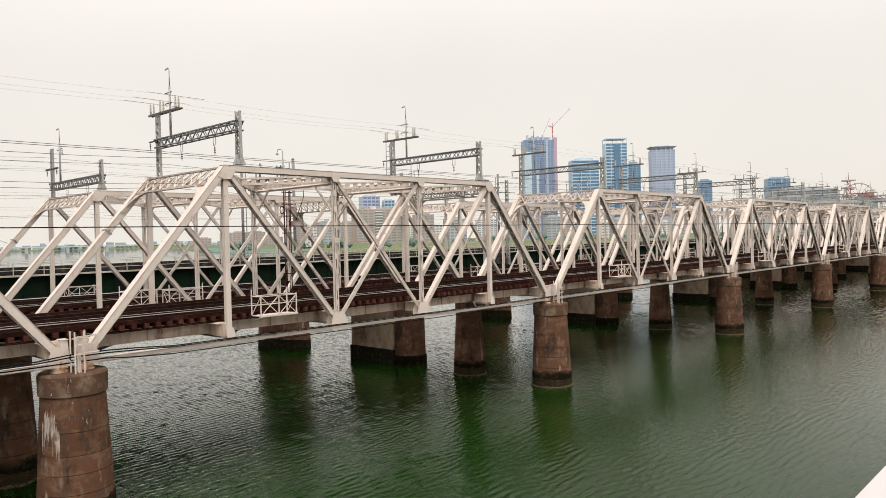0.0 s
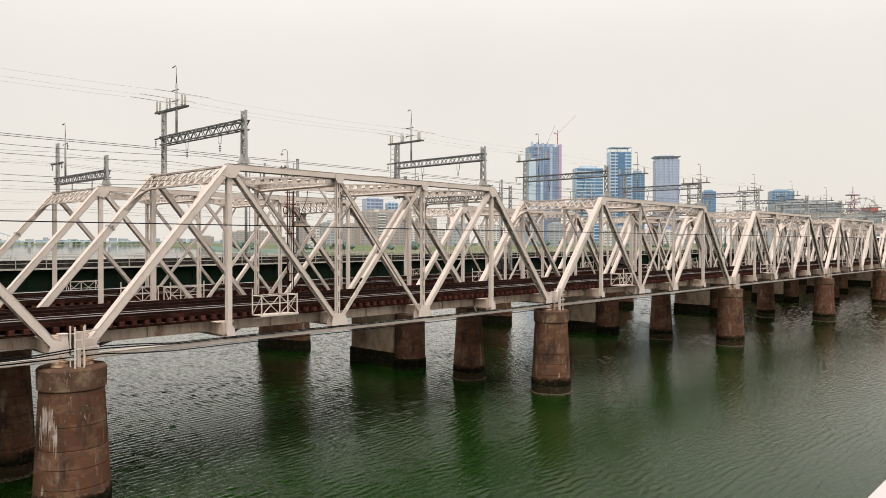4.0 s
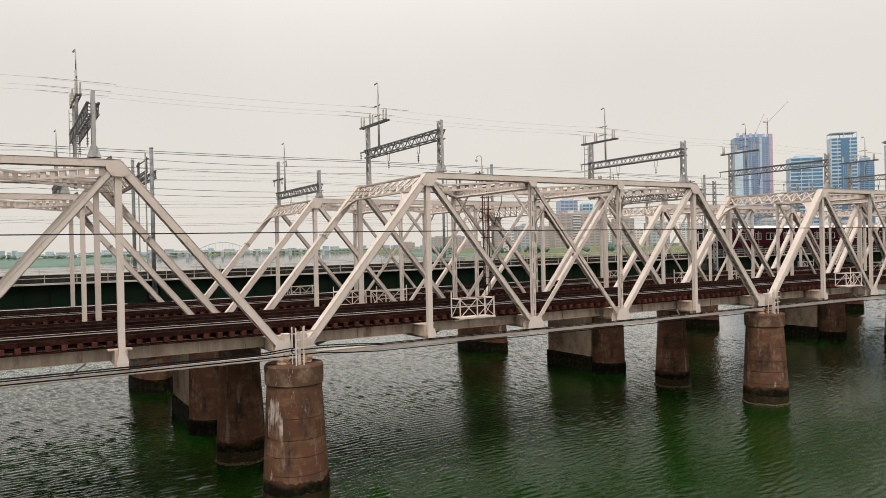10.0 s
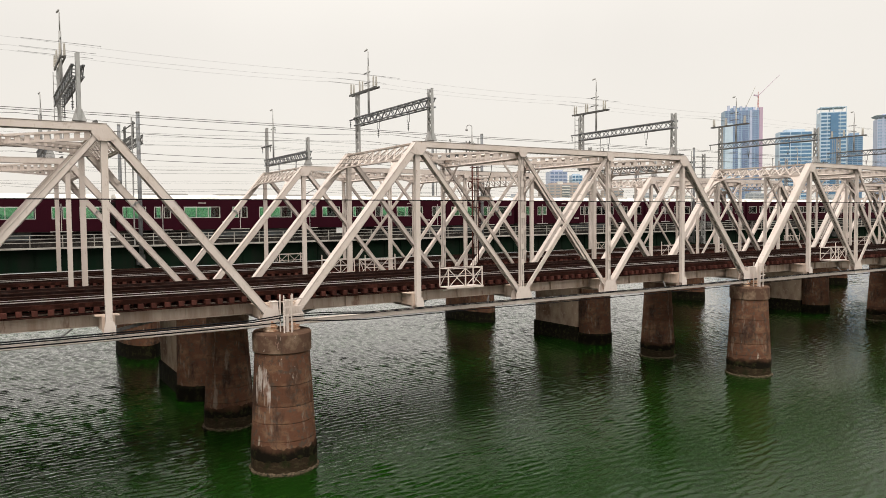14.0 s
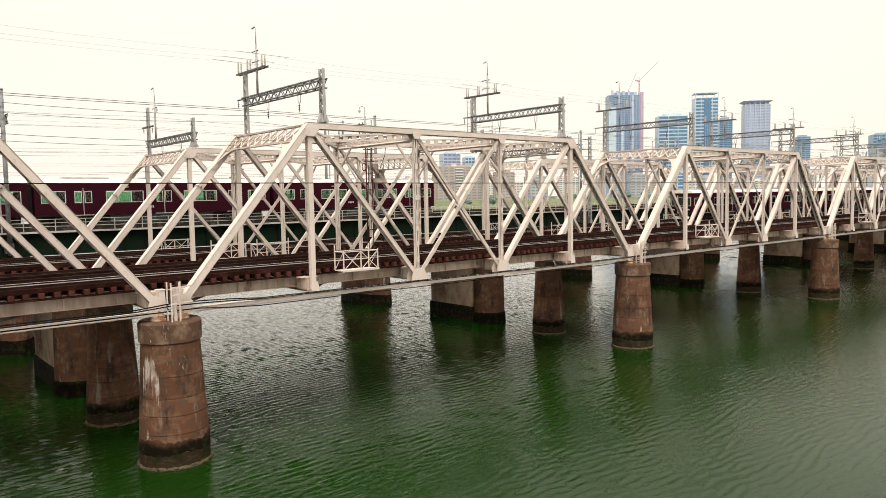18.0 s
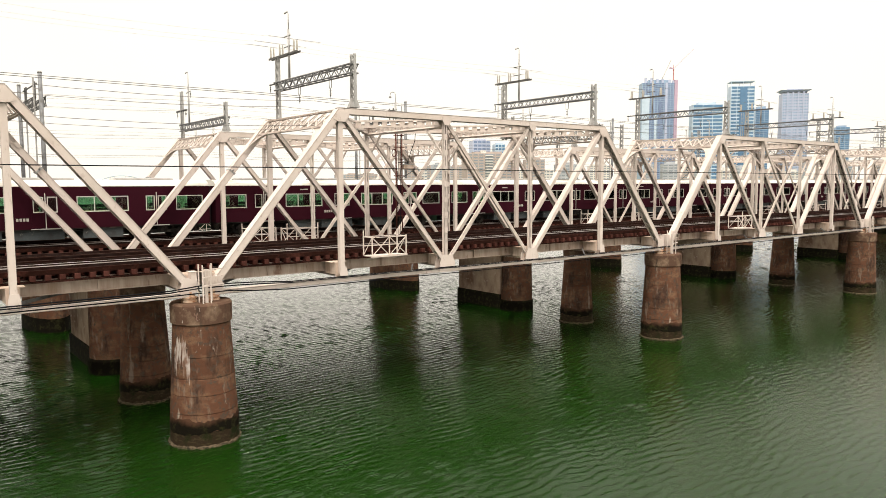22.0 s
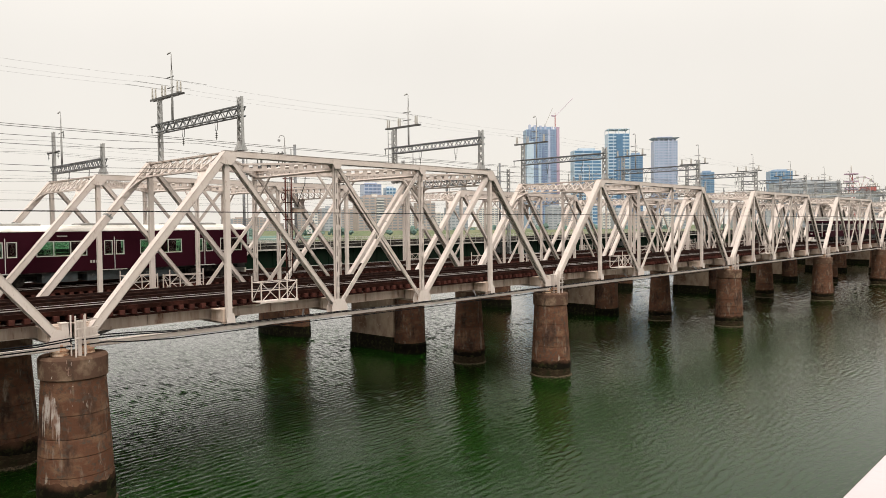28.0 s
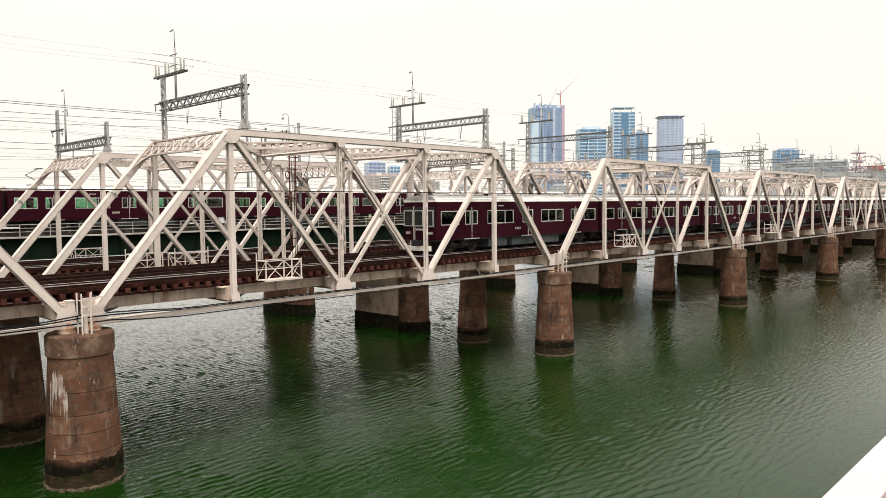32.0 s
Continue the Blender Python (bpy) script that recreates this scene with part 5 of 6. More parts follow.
def coach(cab=0, panto=False, near=-1, grey_roof=False):
    """A maroon coach; cab: -1 or +1 for a driver's cab at that end."""
    c = thing("railway_coach", Matrix(), "maroon electric train coach with ivory roof and green tinted windows", "train coach")
    for y in (-HALF, HALF):
        share("side_wall", cached("side_wall", lambda: one(car_side, 0), MAROON), c, 0, y)
        for x, w in WINDOWS:
            f = c
            if y * near > 0:
                f = share("window_frame", cached("frame_%d" % (w * 10), lambda: one(window_frame, w, 0.0, SILL, HEAD, 0.045, w > 2), ALU), c, x, y)
            share("pane", cached("pane_%d" % (w * 10), lambda: one(box, -w / 2 + 0.05, w / 2 - 0.05, -0.004, 0.004, SILL + 0.05, HEAD - 0.05), COACH_GLASS), f, *((0, 0) if y * near > 0 else (x, y)))
        for x in DOORS:
            def leaf():
                bm = bmesh.new()
                box(bm, -0.67, 0.67, -0.012, 0.012, LOW + 0.02, SILL)
                box(bm, -0.67, 0.67, -0.012, 0.012, HEAD, HEAD + 0.2)
                for e in (-0.635, 0.0, 0.635):
                    box(bm, e - 0.035, e + 0.035, -0.012, 0.012, SILL, HEAD)
                return bm
            k = 1 if y > 0 else -1
            d = share("door", cached("door", leaf, MAROON), c, x, y + k * 0.035)
            if k == near:
                share("door_trim", cached("door_trim", door_trim, ALU), d, 0, k * 0.03)
            for e in (-0.34, 0.34):
                if k == near:
                    share("door_window", cached("door_window", lambda: one(window_frame, 0.5, 0.0), ALU), d, e, -k * 0.03)
                share("door_pane", cached("door_pane", lambda: one(box, -0.2, 0.2, -0.004, 0.004, SILL + 0.05, HEAD - 0.05), COACH_GLASS), d, e, -k * 0.03)
    for y in (-HALF, HALF):
        k = 1 if y > 0 else -1
        if k == near:
            share("number_bar", cached("number_bar", number_bar, DECK), c, 1.1 * k, y + k * 0.034, 1.36)
            share("name_bar", cached("name_bar", lambda: one(box, -0.28, 0.28, -0.004, 0.004, -0.035, 0.035), DECK), c, 2.9 * k, y + k * 0.034, 2.86)
        share("wall_lining", cached("wall_lining", lining, WOODGRAIN), c, 0, y - k * 0.045)
    share("roof", cached("coach_roof", lambda: one(roof_shape), COACH_ROOF), c)
    share("floor", cached("coach_floor", coach_floor, UNDER), c)
    for x in (-CAR / 2 + 0.03, CAR / 2 - 0.03):
        share("end_wall", cached("end_wall", lambda: one(box, -0.03, 0.03, -HALF, HALF, LOW, EAVE), MAROON), c, x)
    share("ceiling", cached("coach_ceiling", lambda: one(box, -CAR / 2 + 0.1, CAR / 2 - 0.1, -HALF + 0.04, HALF - 0.04, EAVE - 0.03, EAVE - 0.005), CEILING), c)
    # two wide glowing strips, added to brighten the windows from inside
    for y in (-0.55, 0.55):
        share("interior_lamp", cached("interior_lamp", lambda: one(box, -CAR / 2 + 1, CAR / 2 - 1, -0.16, 0.16, EAVE - 0.08, EAVE - 0.032), TUBE), c, 0, y)
    for y in (-1.05, 1.05):
        for x in (-2.85, 2.85):
            share("bench_seat", cached("seat", lambda: one(box, -1.9, 1.9, -0.25, 0.25, 1.0, 1.62), SEAT), c, x, y)
    for x in (-6.2, 6.2):
        bg = share("bogie", cached("bogie", lambda: one(bogie), UNDER), c, x)
        for e in (-1.05, 1.05):
            for y in (-0.75, 0.75):
                w = share("wheel", cached("wheel", lambda: one(wheel), UNDER), bg, e, y, 0.46)
                w.rotation_euler = (radians(90), 0, 0)
    for x, w in ((-3.0, 1.9), (-0.3, 2.4), (2.9, 2.1)):
        share("equipment_box", cached("equip_%d" % (w * 10), lambda: one(box, -w / 2, w / 2, -1.2, 1.2, 0.25, 0.78), EQUIPMENT), c, x)
    if grey_roof:
        share("roof_top", cached("roof_top", roof_top, ROOF_UNIT), c)
    for x in (-5.4, 0.0, 5.4):
        share("roof_ventilator", cached("ventilator", roof_unit, ROOF_UNIT), c, x)
    if panto:
        share("pantograph", cached("pantograph", lambda: one(pantograph), BLACK), c, 6.8, 0, EAVE + 0.45)
    if cab:
        def face():
            bm = bmesh.new()
            box(bm, -0.05, 0.05, -HALF + 0.06, HALF - 0.06, SILL - 0.12, HEAD + 0.25)
            return bm
        f = share("cab_windscreen", cached("cab_face", face, BLACK), c, cab * (CAR / 2 + 0.03))
        for y in (-0.95, 0.95):
            share("headlamp", cached("headlamp", lambda: one(box, -0.08, 0.08, -0.14, 0.14, 1.2, 1.34), ALU), f, 0, y)
        for y in (-0.87, 0.0, 0.87):
            w = share("cab_window_frame", cached("cab_frame", lambda: one(window_frame, 0.78, 0.0, SILL - 0.05, HEAD + 0.05, 0.05), ALU), f, cab * 0.06, y)
            w.rotation_euler = (0, 0, radians(90))
        share("number_plate", cached("cab_plate", lambda: one(box, -0.06, 0.06, -0.35, 0.35, 1.42, 1.54), DECK), f)
        for y in (-0.42, 0.42):
            share("cab_pillar", cached("cab_pillar", lambda: one(box, -0.07, 0.07, -0.04, 0.04, LOW, HEAD + 0.3), ALU), f, 0, y)
        share("coupler", cached("coupler", lambda: one(box, -0.3, 0.3, -0.2, 0.2, 0.5, 0.85), BLACK), f, cab * 0.2)
        share("step", cached("cab_skirt", lambda: one(box, -0.05, 0.05, -1.0, 1.0, 0.2, 0.5), COACH_ROOF), f, cab * 0.05)
    else:
        share("gangway", cached("gangway", lambda: one(box, -0.25, 0.25, -0.55, 0.55, LOW, EAVE - 0.2), BLACK), c, -CAR / 2 - 0.2)
    return c


def train(count, group, near=-1, grey_roof=False):
    """Coaches in a row; near: the side that the road bridge sees."""
    cars = []
    for i in range(count):
        c = coach(-1 if i == 0 else 1 if i == count - 1 else 0, i in (1, 3, 6), near, grey_roof)
        tagged(c, group=group)
        cars.append(c)
    return cars


# ---- road bridge parapet by the camera ----
PX, PY, PZ = EYE
parapet = thing("parapet", Matrix(), "pinkish white painted parapet of the road bridge", "parapet", kind="structure")
bm = bmesh.new()
z = PZ - 0.45
box(bm, PX - 6, PX + 60, PY + 0.26, PY + 0.325, z - 0.09, z)
part("top_rail", bm, PARAPET, parapet)
bm = bmesh.new()
box(bm, PX - 6, PX + 60, PY + 0.27, PY + 0.30, z - 1.1, z - 0.5)
part("panel", bm, PARAPET, parapet)
for i in range(14):
    part("stanchion", one(box, PX - 5.7 + 5 * i, PX - 5.64 + 5 * i, PY + 0.272, PY + 0.302, z - 0.52, z - 0.085), PARAPET, parapet)
post = part("post", one(box, PX + 1.86, PX + 1.92, PY + 0.27, PY + 0.315, z, z + 0.075), GALV, parapet)
bm = bmesh.new()
bar(bm, (PX + 1.89, PY + 0.295, z + 0.07), (PX + 1.89, PY + 0.295, z + 0.085), 0.05, 0.05, w2=0.10, d2=0.09)
box(bm, PX + 1.845, PX + 1.935, PY + 0.245, PY + 0.345, z + 0.085, z + 0.15)
part("post_cap", bm, PARAPET, post, "white post cap")
deck = thing("road_bridge_deck", Matrix(), "asphalt footway of the road bridge", "pavement", kind="structure")
bm = bmesh.new()
box(bm, PX - 60, PX + 400, PY - 12, PY + 0.31, z - 1.9, z - 1.1)
part("footway", bm, ASPHALT, deck)
# unseen girder block, added to keep low light off the inner piers
part("girder", one(box, PX - 60, PX + 400, PY - 11.6, PY - 0.1, z - 3.7, z - 1.902), PIER_WALL, deck, "added unseen block under the footway, holds back low light")

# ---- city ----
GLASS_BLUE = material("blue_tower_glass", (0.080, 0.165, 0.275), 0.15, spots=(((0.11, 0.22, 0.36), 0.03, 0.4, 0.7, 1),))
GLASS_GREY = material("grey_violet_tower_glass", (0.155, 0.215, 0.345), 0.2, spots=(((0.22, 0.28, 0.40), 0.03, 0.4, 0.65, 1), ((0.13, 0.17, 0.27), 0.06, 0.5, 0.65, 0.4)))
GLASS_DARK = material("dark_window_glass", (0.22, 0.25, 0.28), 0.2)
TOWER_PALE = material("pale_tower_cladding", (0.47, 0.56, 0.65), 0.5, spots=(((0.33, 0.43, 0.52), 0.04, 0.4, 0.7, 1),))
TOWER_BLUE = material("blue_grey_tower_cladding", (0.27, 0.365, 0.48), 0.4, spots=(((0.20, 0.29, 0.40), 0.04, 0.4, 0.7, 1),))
BRICK = material("brown_apartment_tile", (0.40, 0.345, 0.315), 0.8, spots=(((0.34, 0.29, 0.265), 0.2, 0.4, 0.7, 1),))
WHITEWALL = material("white_apartment_wall", (0.62, 0.60, 0.57), 0.8, spots=(((0.50, 0.48, 0.45), 0.2, 0.4, 0.7, 1),))
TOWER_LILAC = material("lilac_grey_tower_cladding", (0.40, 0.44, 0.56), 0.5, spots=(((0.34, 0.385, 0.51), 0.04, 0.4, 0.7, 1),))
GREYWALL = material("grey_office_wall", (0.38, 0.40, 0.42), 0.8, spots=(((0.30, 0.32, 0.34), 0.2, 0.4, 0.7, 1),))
# far shore walls: this blue grey carries the distance haze
FAR_WALL = material("haze_tinted_far_wall", (0.34, 0.39, 0.43), 0.8, spots=(((0.27, 0.32, 0.36), 0.05, 0.4, 0.7, 1),))
GROUND_Z = -2.0


def building(az0, az1, top_el, dist, wall, glass, label, crown="flat", floor=3.6, depth=30.0, name="tower_block", lit=0.62, far=False, bay=6.0):
    """An upright block seen between two bearings from the road bridge, top_el degrees high."""
    am = radians((az0 + az1) / 2)
    w = dist * 2 * math.tan(radians(abs(az1 - az0) / 2)) / 1.18
    h = dist * math.tan(radians(top_el)) + PZ - GROUND_Z
    d = min(depth, w)
    b = thing(name, pose(PX + dist * math.cos(am), PY + dist * math.sin(am), GROUND_Z, 0, 0, math.degrees(am) + 14), label, "building")
    # local x runs away from the viewer, y along the front
    bm = bmesh.new()
    box(bm, 0, d, -w / 2, w / 2, 0, h)
    part("wall", bm, wall, b)
    n = max(3, int(h / floor))
    bays = max(3, int(w / bay))
    rows = [h * i / n + floor * 0.2 for i in range(n) if h * i / n + floor * (0.2 + lit) < h]
    if far:
        bm = bmesh.new()
        for z0 in rows:
            for i in range(bays):
                y = -w / 2 + w * (i + 0.5) / bays
                box(bm, -0.25, 0.4, y - w / bays * 0.36, y + w / bays * 0.36, z0, z0 + floor * lit)
            box(bm, 0.1 * d, 0.9 * d, -w / 2 - 0.25, -w / 2 + 0.25, z0, z0 + floor * lit)
        part("glazing", bm, glass, b, "rows of dark windows", "stuff")
    else:
        me = mesh_of(one(box, -0.4, 0.6, -w / 2 * 0.95, w / 2 * 0.95, 0, floor * lit), glass, "window_band")
        bm = bmesh.new()
        for z0 in rows:
            share("window_band", me, b, 0, 0, z0)
            box(bm, 0.05 * d, 0.95 * d, -w / 2 - 0.4, -w / 2 + 0.4, z0, z0 + floor * lit)
        part("side_glazing", bm, glass, b, "window bands round the side", "stuff")
        mp = mesh_of(one(box, -0.55, 0.2, -0.5, 0.5, 0, h), wall, "mullion")
        for i in range(bays + 1):
            share("mullion", mp, b, 0, -w / 2 + 0.5 + (w - 1) * i / bays, 0)
    if crown == "frame":
        bm = bmesh.new()
        for x in (0.5, d - 0.5):
            for y in (-w / 2 + 0.5, 0, w / 2 - 0.5):
                box(bm, x - 0.5, x + 0.5, y - 0.5, y + 0.5, h, h + 8)
        box(bm, 0, d, -w / 2, w / 2, h + 8, h + 9.5)
        part("roof_frame", bm, TOWER_PALE, b)
    elif crown == "wide":
        bm = bmesh.new()
        bar(bm, (d / 2, 0, h + 2.5), (d / 2, 0, h + 6.5), d * 0.9, w * 0.9, (1, 0, 0), d + 8, w + 8)
        part("roof", bm, wall, b, "wide flared roof brim")
        part("crown", one(box, 3, d - 3, -w / 2 + 3, w / 2 - 3, h, h + 3.5), GLASS_DARK, b, "dark recessed top storey")
        for y in (-0.3, -0.1, 0.1, 0.3):
            part("pilaster", one(box, -1.2, 0.5, w * y - 1.4, w * y + 1.4, h * 0.3, h + 3), wall, b)
    elif name != "low_block":
        bm = bmesh.new()
        box(bm, d * 0.2, d * 0.8, -w * 0.3, w * 0.3, h, h + max(2, h * 0.03))
        part("roof_house", bm, wall, b)
    return b, h, w, d


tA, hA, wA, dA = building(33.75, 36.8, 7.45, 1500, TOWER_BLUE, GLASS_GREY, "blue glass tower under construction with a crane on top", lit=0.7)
part("pale_side", one(box, -1.0, 3, wA * 0.28, wA / 2 - 0.4, 8, hA * 0.88), TOWER_PALE, tA, "pale unfinished cladding strip")
for i, y in enumerate((-0.42, -0.3, -0.1, 0.05, 0.22, 0.38)):
    part("roof_scaffold", one(box, 2, 6, wA * y - 2, wA * y + 2.5, hA, hA + 5 + (i * 7) % 6), TOWER_LILAC, tA)
for y, m in ((0.10, TOWER_PALE), (-0.02, GLASS_GREY), (-0.20, TOWER_LILAC)):
    part("cladding_strip", one(box, -1.1, 3, wA * y - 2.2, wA * y + 2.2, hA * 0.3, hA * (0.8 - y)), m, tA)
bm = bmesh.new()
box(bm, -1.2, 3, -wA / 2 - 1.2, -wA / 2 + 5.0, hA * 0.35, hA + 5)
part("hoist_screen", bm, PINK_MESH, tA, "red builder's hoist up the side")
crane = thing("tower_crane", tA.matrix_basis @ Matrix.Translation((10, -wA * 0.43, hA)), "pale tower crane on the unfinished tower", "crane")
bm = bmesh.new()
lattice_post(bm, 0, 0, 0, 30, 2.4)
bar(bm, (0, 0, 0), (0, 0, 36), 0.8, 0.8)
part("mast", bm, RED_PAINT, crane)
bm = bmesh.new()
bar(bm, (0, 0, 28), (0, -38, 66), 0.9, 0.9)
bar(bm, (0, 0, 28), (0, 8, 30), 2.4, 2.4)
part("jib", bm, PINK_MESH, crane)
small = thing("tower_crane", tA.matrix_basis @ Matrix.Translation((14, -wA * 0.13, hA)), "pale small crane on the unfinished tower", "crane")
part("mast", one(bar, (0, 0, 0), (0, 0, 12), 2.0, 2.0), DECK, small)
part("jib", one(bar, (0, 0, 10), (0, -16, 46), 0.7, 0.7), DECK, small)
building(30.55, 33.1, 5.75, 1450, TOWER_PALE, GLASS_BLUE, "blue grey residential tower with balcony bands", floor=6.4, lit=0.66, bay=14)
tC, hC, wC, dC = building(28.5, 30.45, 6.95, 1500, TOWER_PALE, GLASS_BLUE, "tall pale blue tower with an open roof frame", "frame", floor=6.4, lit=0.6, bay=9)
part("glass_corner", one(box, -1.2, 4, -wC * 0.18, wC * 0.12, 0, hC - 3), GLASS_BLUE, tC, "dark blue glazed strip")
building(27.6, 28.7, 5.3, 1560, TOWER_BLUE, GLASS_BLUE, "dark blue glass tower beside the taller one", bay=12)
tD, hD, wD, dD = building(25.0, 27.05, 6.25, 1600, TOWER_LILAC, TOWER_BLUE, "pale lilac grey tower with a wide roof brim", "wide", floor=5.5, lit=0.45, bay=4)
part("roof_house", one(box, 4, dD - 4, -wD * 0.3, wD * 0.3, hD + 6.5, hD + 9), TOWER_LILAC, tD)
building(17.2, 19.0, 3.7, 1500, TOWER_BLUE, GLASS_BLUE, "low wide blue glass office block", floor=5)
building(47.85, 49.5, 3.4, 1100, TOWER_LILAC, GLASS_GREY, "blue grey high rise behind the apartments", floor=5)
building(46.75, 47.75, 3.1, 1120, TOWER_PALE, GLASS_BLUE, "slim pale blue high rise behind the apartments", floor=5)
tE, hE, wE, dE = building(45.9, 50.2, 2.4, 800, BRICK, GLASS_DARK, "brown tiled apartment block by the levee", floor=3.0, lit=0.45, name="apartment_block", far=True)
part("recess", one(box, -0.7, 1, -3.2, 5.0, 0, hE - 1), GLASS_DARK, tE, "dark recess behind the balconies")
for i in range(int(hE / 3.0)):
    part("balcony", one(box, -2.0, 0.4, -3.4, 5.2, 3.0 * i + 0.4, 3.0 * i + 1.5), WHITEWALL, tE, "pale balcony front")
part("roof_tank", one(box, 4, 9, 3, 9, hE, hE + 3.2), WHITEWALL, tE)
for a, b, el, wall in ((51.0, 52.6, 1.55, GREYWALL), (43.6, 45.4, 1.9, BRICK), (41.0, 43.0, 1.5, GREYWALL), (52.9, 53.8, 1.2, WHITEWALL)):
    building(a, b, el, 780, wall, GLASS_DARK, "apartment block with rows of windows by the levee", floor=3.0, lit=0.5, name="apartment_block", depth=14, far=True, bay=4.5)
rnd = random.Random(7)
az = 62.0
while az > 6:
    w = rnd.uniform(0.8, 2.2)
    mat, lab = rnd.choice(((BRICK, "brown tiled apartment block beyond the levee"), (WHITEWALL, "white apartment block beyond the levee"), (GREYWALL, "grey office block beyond the levee")))
    dist = rnd.uniform(680, 1100) / max(0.55, math.cos(radians(az)) + 0.1)
    building(az - w, az, rnd.uniform(0.6, 1.9) * (1.0 if az < 55 else 0.6), dist, mat, GLASS_DARK, lab, floor=3.0, lit=0.45, name="apartment_block", depth=14, far=True)
    az -= w * rnd.uniform(0.75, 1.6)

# far shore up the river
def polar(az, dist, z=0.0, turn=0.0):
    return pose(PX + dist * math.cos(radians(az)), PY + dist * math.sin(radians(az)), z, 0, 0, az + turn)


az = 94.0
while az > 58:
    w = rnd.uniform(0.2, 0.9)
    # hazy walls with windows of similar blue, so contrast fades with distance
    mat, lab = rnd.choice(((FAR_WALL, "low block on the far shore, haze put into its colour"), (GREYWALL, "grey low block on the far shore"), (ARCH_STEEL, "block on the far shore in haze tinted blue grey")))
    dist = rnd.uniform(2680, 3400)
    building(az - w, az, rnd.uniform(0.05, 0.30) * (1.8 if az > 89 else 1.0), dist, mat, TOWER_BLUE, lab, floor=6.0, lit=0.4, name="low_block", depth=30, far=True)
    az -= w * rnd.uniform(0.6, 1.3)
def reed_bank(az0, az1, near, far, seed, label):
    """A low bank that tapers at both ends."""
    r = random.Random(seed)
    bm = bmesh.new()
    n, last = 40, None
    for i in range(n + 1):
        f = i / n
        a = radians(az0 + (az1 - az0) * f)
        swell = min(1.0, 5 * f, 5 * (1 - f)) ** 0.5
        d0, d1 = near + (1 - swell) * (far - near) * 0.6 + r.uniform(-6, 6), far
        ring = []
        for d, z in ((d0, WATER_Z - 0.6), (d0 + 8, WATER_Z + 0.5), (d0 + 40, WATER_Z + 1.4 + r.uniform(0, 0.9)), (d1, WATER_Z + 2.5)):
            ring.append(bm.verts.new((PX + d * math.cos(a), PY + d * math.sin(a), z)))
        if last:
            for k in range(3):
                bm.faces.new((last[k], ring[k], ring[k + 1], last[k + 1]))
        last = ring
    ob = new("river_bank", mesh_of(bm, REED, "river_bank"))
    return tagged(ob, label, "river bank", kind="structure")


reed_bank(82.5, 100, 760, 1600, 3, "low reed bank up the river, tinted with hazy teal")
reed_bank(46, 62, 690, 1550, 4, "low bank on the city side, tinted with hazy teal")
arch = thing("arch_bridge", polar(75.6, 1450, 2, 0), "pale blue grey arch bridge far up the river", "bridge")
bm = bmesh.new()
box(bm, -4, 4, -330, 330, 1.5, 3.2)
part("deck", bm, ARCH_STEEL, arch)
for x in (-4, 4):
    bm = bmesh.new()
    path_rod(bm, [(x, -50 + 100 * i / 20, 3 + 17 * (1 - (i / 10 - 1) ** 2)) for i in range(21)], 0.9, 6)
    part("arch_rib", bm, ARCH_STEEL, arch)
    for i in range(1, 16):
        y = -50 + 100 * i / 16
        part("hanger", one(bar, (x, y, 3), (x, y, 3 + 17 * (1 - (y / 50) ** 2)), 0.35, 0.35), ARCH_STEEL, arch)
for y in range(-320, 321, 64):
    part("pier", one(box, -3, 3, y - 2.5, y + 2.5, -9, 1.5), GREYWALL, arch)


def tree_line(az0, az1, dist, n, size, seed):
    """A belt of distant trees, crowns of many small clumps."""
    r = random.Random(seed)
    bm = bmesh.new()
    for i in range(n):
        a, d = radians(r.uniform(az0, az1)), dist * r.uniform(0.92, 1.1)
        cx, cy, s = PX + d * math.cos(a), PY + d * math.sin(a), size * r.uniform(0.5, 1.2)
        for k in range(9):
            m = Matrix.LocRotScale((cx + r.uniform(-s, s), cy + r.uniform(-s, s), GROUND_Z + s * r.uniform(0.2, 1.3)), Euler((r.random() * 6, r.random() * 6, 0)), (s * r.uniform(0.3, 0.7),) * 3)
            bmesh.ops.create_icosphere(bm, subdivisions=1, radius=1.0, matrix=m)
    for v in bm.verts:
        v.co += Vector((r.uniform(-1, 1), r.uniform(-1, 1), r.uniform(-1, 1))) * size * 0.12
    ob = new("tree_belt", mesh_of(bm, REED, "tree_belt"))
    return tagged(ob, "belt of trees along the far shore, paled to hazy teal", "trees", kind="stuff")


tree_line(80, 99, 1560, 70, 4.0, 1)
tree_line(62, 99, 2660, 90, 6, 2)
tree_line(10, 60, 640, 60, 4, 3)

# landmarks at the far end of the bridges
radio = thing("radio_tower", polar(13.74, 900, GROUND_Z - 9), "red and white radio tower with ring platforms", "tower")
bm = bmesh.new()
for i, j in ((-1, -1), (-1, 1), (1, -1), (1, 1)):
    bar(bm, (i * 5, j * 5, 0), (i * 1.2, j * 1.2, 66), 0.8, 0.8)
for k in range(9):
    a, b = 5 - 3.8 * k / 9, 5 - 3.8 * (k + 1) / 9
    for e in (-1, 1):
        bar(bm, (-a, e * a, 66 * k / 9), (b, e * b, 66 * (k + 1) / 9), 0.5, 0.5)
        bar(bm, (e * a, -a, 66 * k / 9), (e * b, b, 66 * (k + 1) / 9), 0.5, 0.5)
part("mast", bm, RED_PAINT, radio)
for z, r in ((50, 6.5), (58, 7), (66, 7)):
    bm = bmesh.new()
    lathe(bm, [(r, z), (r, z + 1.2)], 20)
    part("platform", bm, PINK_MESH, radio)
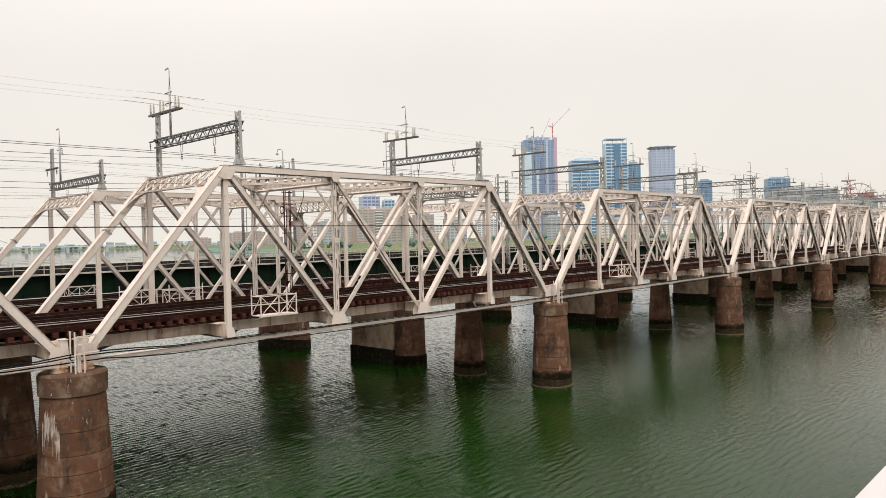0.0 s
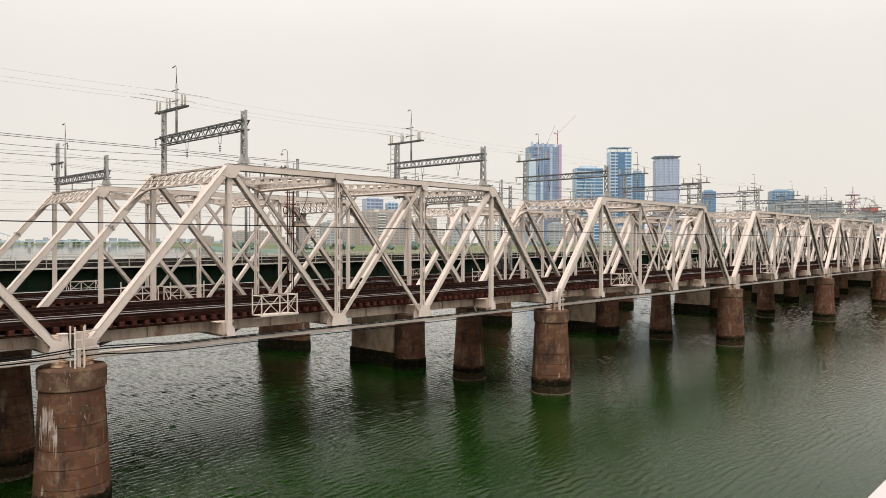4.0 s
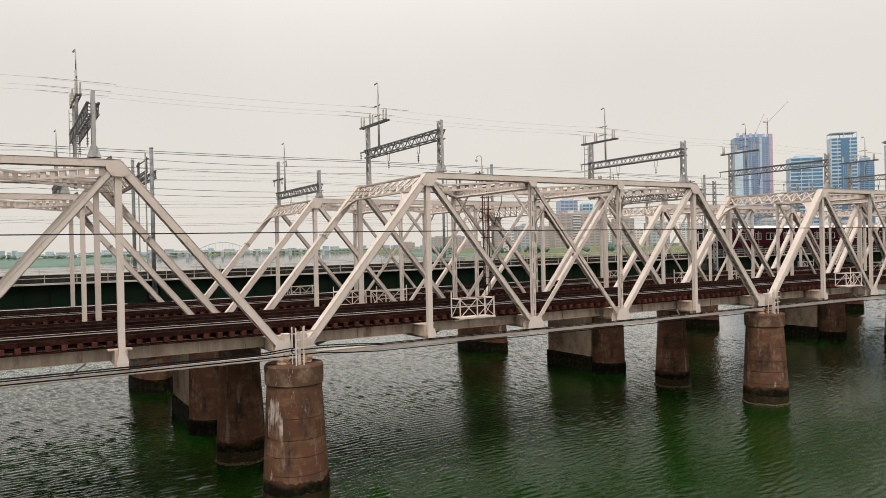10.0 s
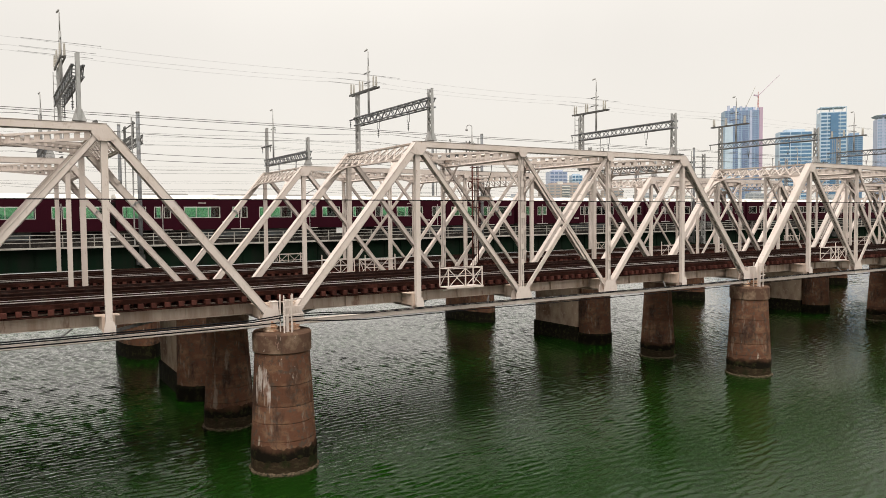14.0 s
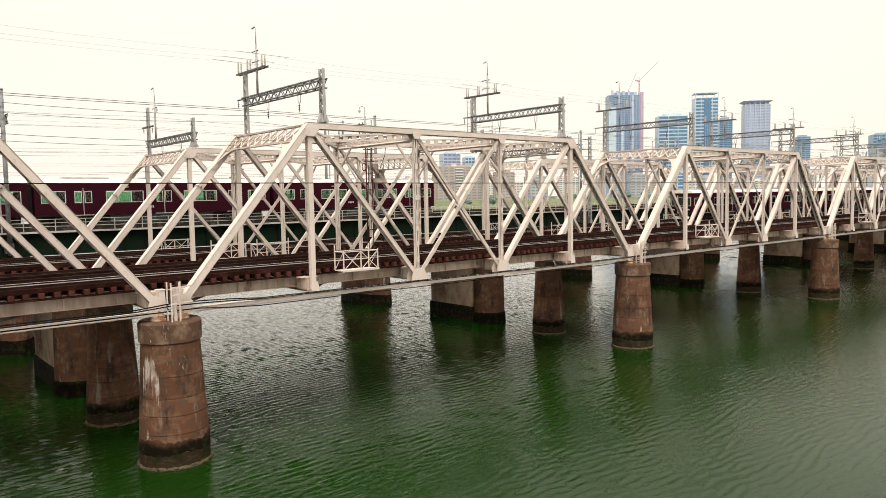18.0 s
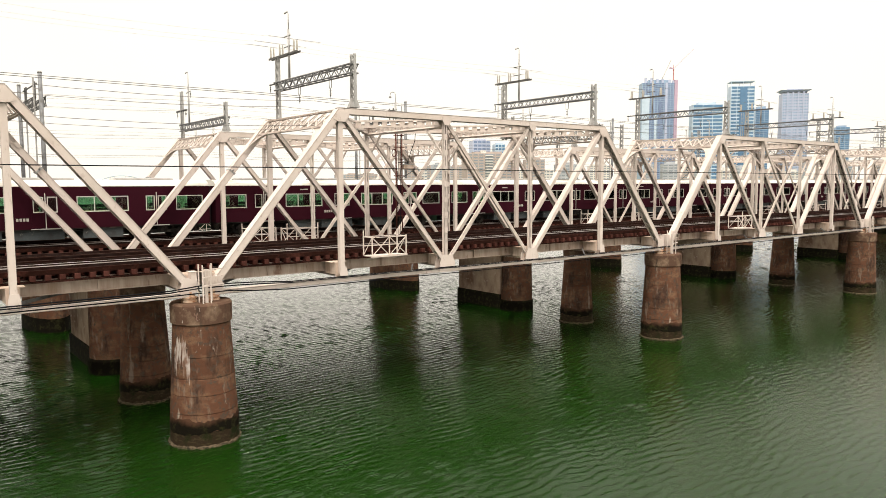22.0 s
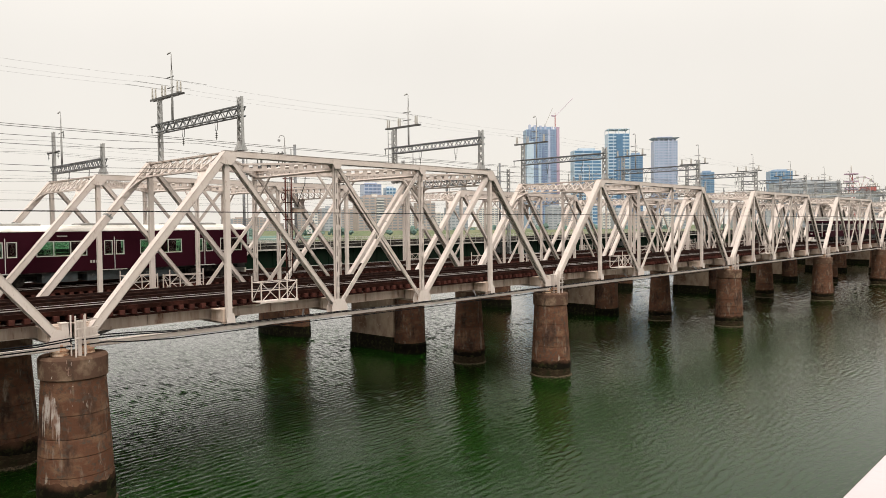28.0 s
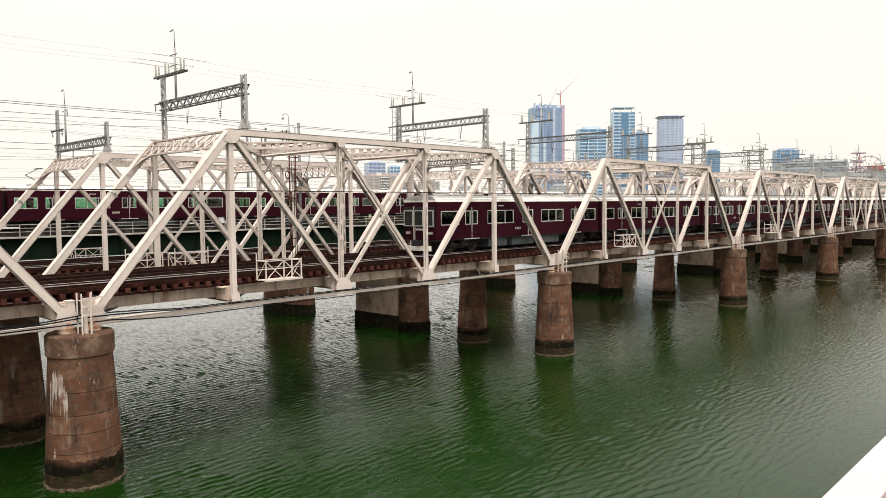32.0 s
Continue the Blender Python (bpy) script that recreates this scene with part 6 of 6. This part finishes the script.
part("aerial", one(rod, (0, 0, 66), (0, 0, 76), 0.5), DECK, radio)
wheel_thing = thing("ferris_wheel", polar(13.15, 1000, GROUND_Z + 43.5), "red ferris wheel behind the roofs", "ferris wheel")
bm = bmesh.new()
for x in (-1, 1):
    path_rod(bm, [(x, 16 * math.cos(i * math.tau / 28), 16 * math.sin(i * math.tau / 28)) for i in range(29)], 0.5, 5)
part("rim", bm, PINK_MESH, wheel_thing)
for i in range(14):
    a = i * math.tau / 14
    part("spoke", one(bar, (0, 0, 0), (0, 16 * math.cos(a), 16 * math.sin(a)), 0.3, 0.3), RED_PAINT, wheel_thing)
    part("cabin", one(box, -1.5, 1.5, 16 * math.cos(a) - 1.2, 16 * math.cos(a) + 1.2, 16 * math.sin(a) - 1.4, 16 * math.sin(a) + 1.0), DECK, wheel_thing)
for y in (-9, 9):
    part("leg", one(bar, (0, 0, 0), (0, y, -43.8), 1.2, 1.2), DECK, wheel_thing)
tR, hR, wR, dR = building(11.9, 13.3, 2.15, 800, GREYWALL, GLASS_DARK, "grey store building with a red roof band", floor=5, lit=0.35, name="store_building")
part("red_band", one(box, -0.8, dR, -wR * 0.3, wR * 0.3, hR - 1, hR + 3.5), RED_PAINT, tR, "red sign band")
building(13.9, 19.0, 2.85, 700, GREYWALL, GLASS_DARK, "grey station building with open decks", floor=5.0, lit=0.5, name="station_building", depth=20)
building(8.0, 10.4, 3.5, 900, TOWER_BLUE, GLASS_BLUE, "blue glass office building", name="office_block")
building(22.5, 23.55, 3.8, 1500, TOWER_BLUE, GLASS_BLUE, "small blue glass tower")
viaduct = thing("elevated_road", polar(13.0, 620, 0), "grey elevated road on columns near the station", "viaduct")
part("deck", one(box, -6, 6, -75, 75, 22.5, 24.2), GREYWALL, viaduct)
for x in (-5.6, 5.6):
    part("side_wall", one(box, x - 0.2, x + 0.2, -75, 75, 24.2, 25.4), DECK, viaduct)
for y in range(-64, 65, 32):
    part("column", one(box, -2, 2, y - 1.3, y + 1.3, -4, 22.5), GREYWALL, viaduct)
    part("lamp_pole", one(path_rod, [(-5, y + 9, 24.2), (-5, y + 9, 32), (-4, y + 10, 33), (-2.5, y + 11, 33)], 0.16), GALV, viaduct)
sign = thing("road_sign", polar(10.2, 420, 8), "green road direction sign on a post", "road sign")
part("board", one(box, -0.3, 0.3, -4.0, 4.0, 6.5, 11.5), GREEN_SIGN, sign)
for y, z, w in ((-1.3, 10.2, 3.5), (0.4, 8.9, 4.4), (-1.8, 7.6, 2.0)):
    part("white_bar", one(box, -0.36, -0.31, y - w / 2, y + w / 2, z - 0.4, z + 0.4), DECK, sign)
part("post", one(rod, (0, 0, -12), (0, 0, 6.5), 0.3), GALV, sign)

# ---- motion ----
TRAINS = [(train(8, "train on the far bridge, heading left"), B3 - 1.8, B3_RAIL), (train(8, "train on the middle bridge"), B2 + TRACKS[0], 1.17 + B2_DROP),
          (train(6, "train on the near bridge", -1, True), B1 + TRACKS[0], 1.17), (train(6, "train on the far bridge, heading right", 1), B3 + 1.8, B3_RAIL)]


def motions():
    """Place of each train's leading end along the line, second by second; the last one runs the other way."""
    heads = (
        ((0, 262.0), (11.5, 30.2), (12, 19.9), (13, -0.4), (14, -21.3), (19, -130.4), (20, -150.1), (32, -388.0)),
        ((0, 405.0), (19, 44.6), (20, 25.7), (21, 6.8), (22, -12.6), (27, -110.6), (28, -130.0), (28.5, -139.9), (32, -206.0)),
        ((0, 640.0), (28, 99.6), (29, 79.8), (30, 59.6), (31, 39.3), (32, 19.7)),
        ((0, -520.0), (28.5, 11.0), (29, 20.6), (30, 40.0), (32, 79.0)))
    for (cars, y, z), rows in zip(TRAINS, heads):
        way = 1 if rows[-1][1] < rows[0][1] else -1
        for i, c in enumerate(cars):
            turn = 0 if way > 0 else 180
            walk(c, [(t, pose(x + way * (PITCH * i + PITCH / 2), y, z, 0, 0, turn)) for t, x in rows])
    # the ripples drift down the river
    walk(river, [(0, pose(0, 6.0, WATER_Z)), (16, pose(0, 0, WATER_Z)), (32, pose(0, -6.0, WATER_Z))])


motions()
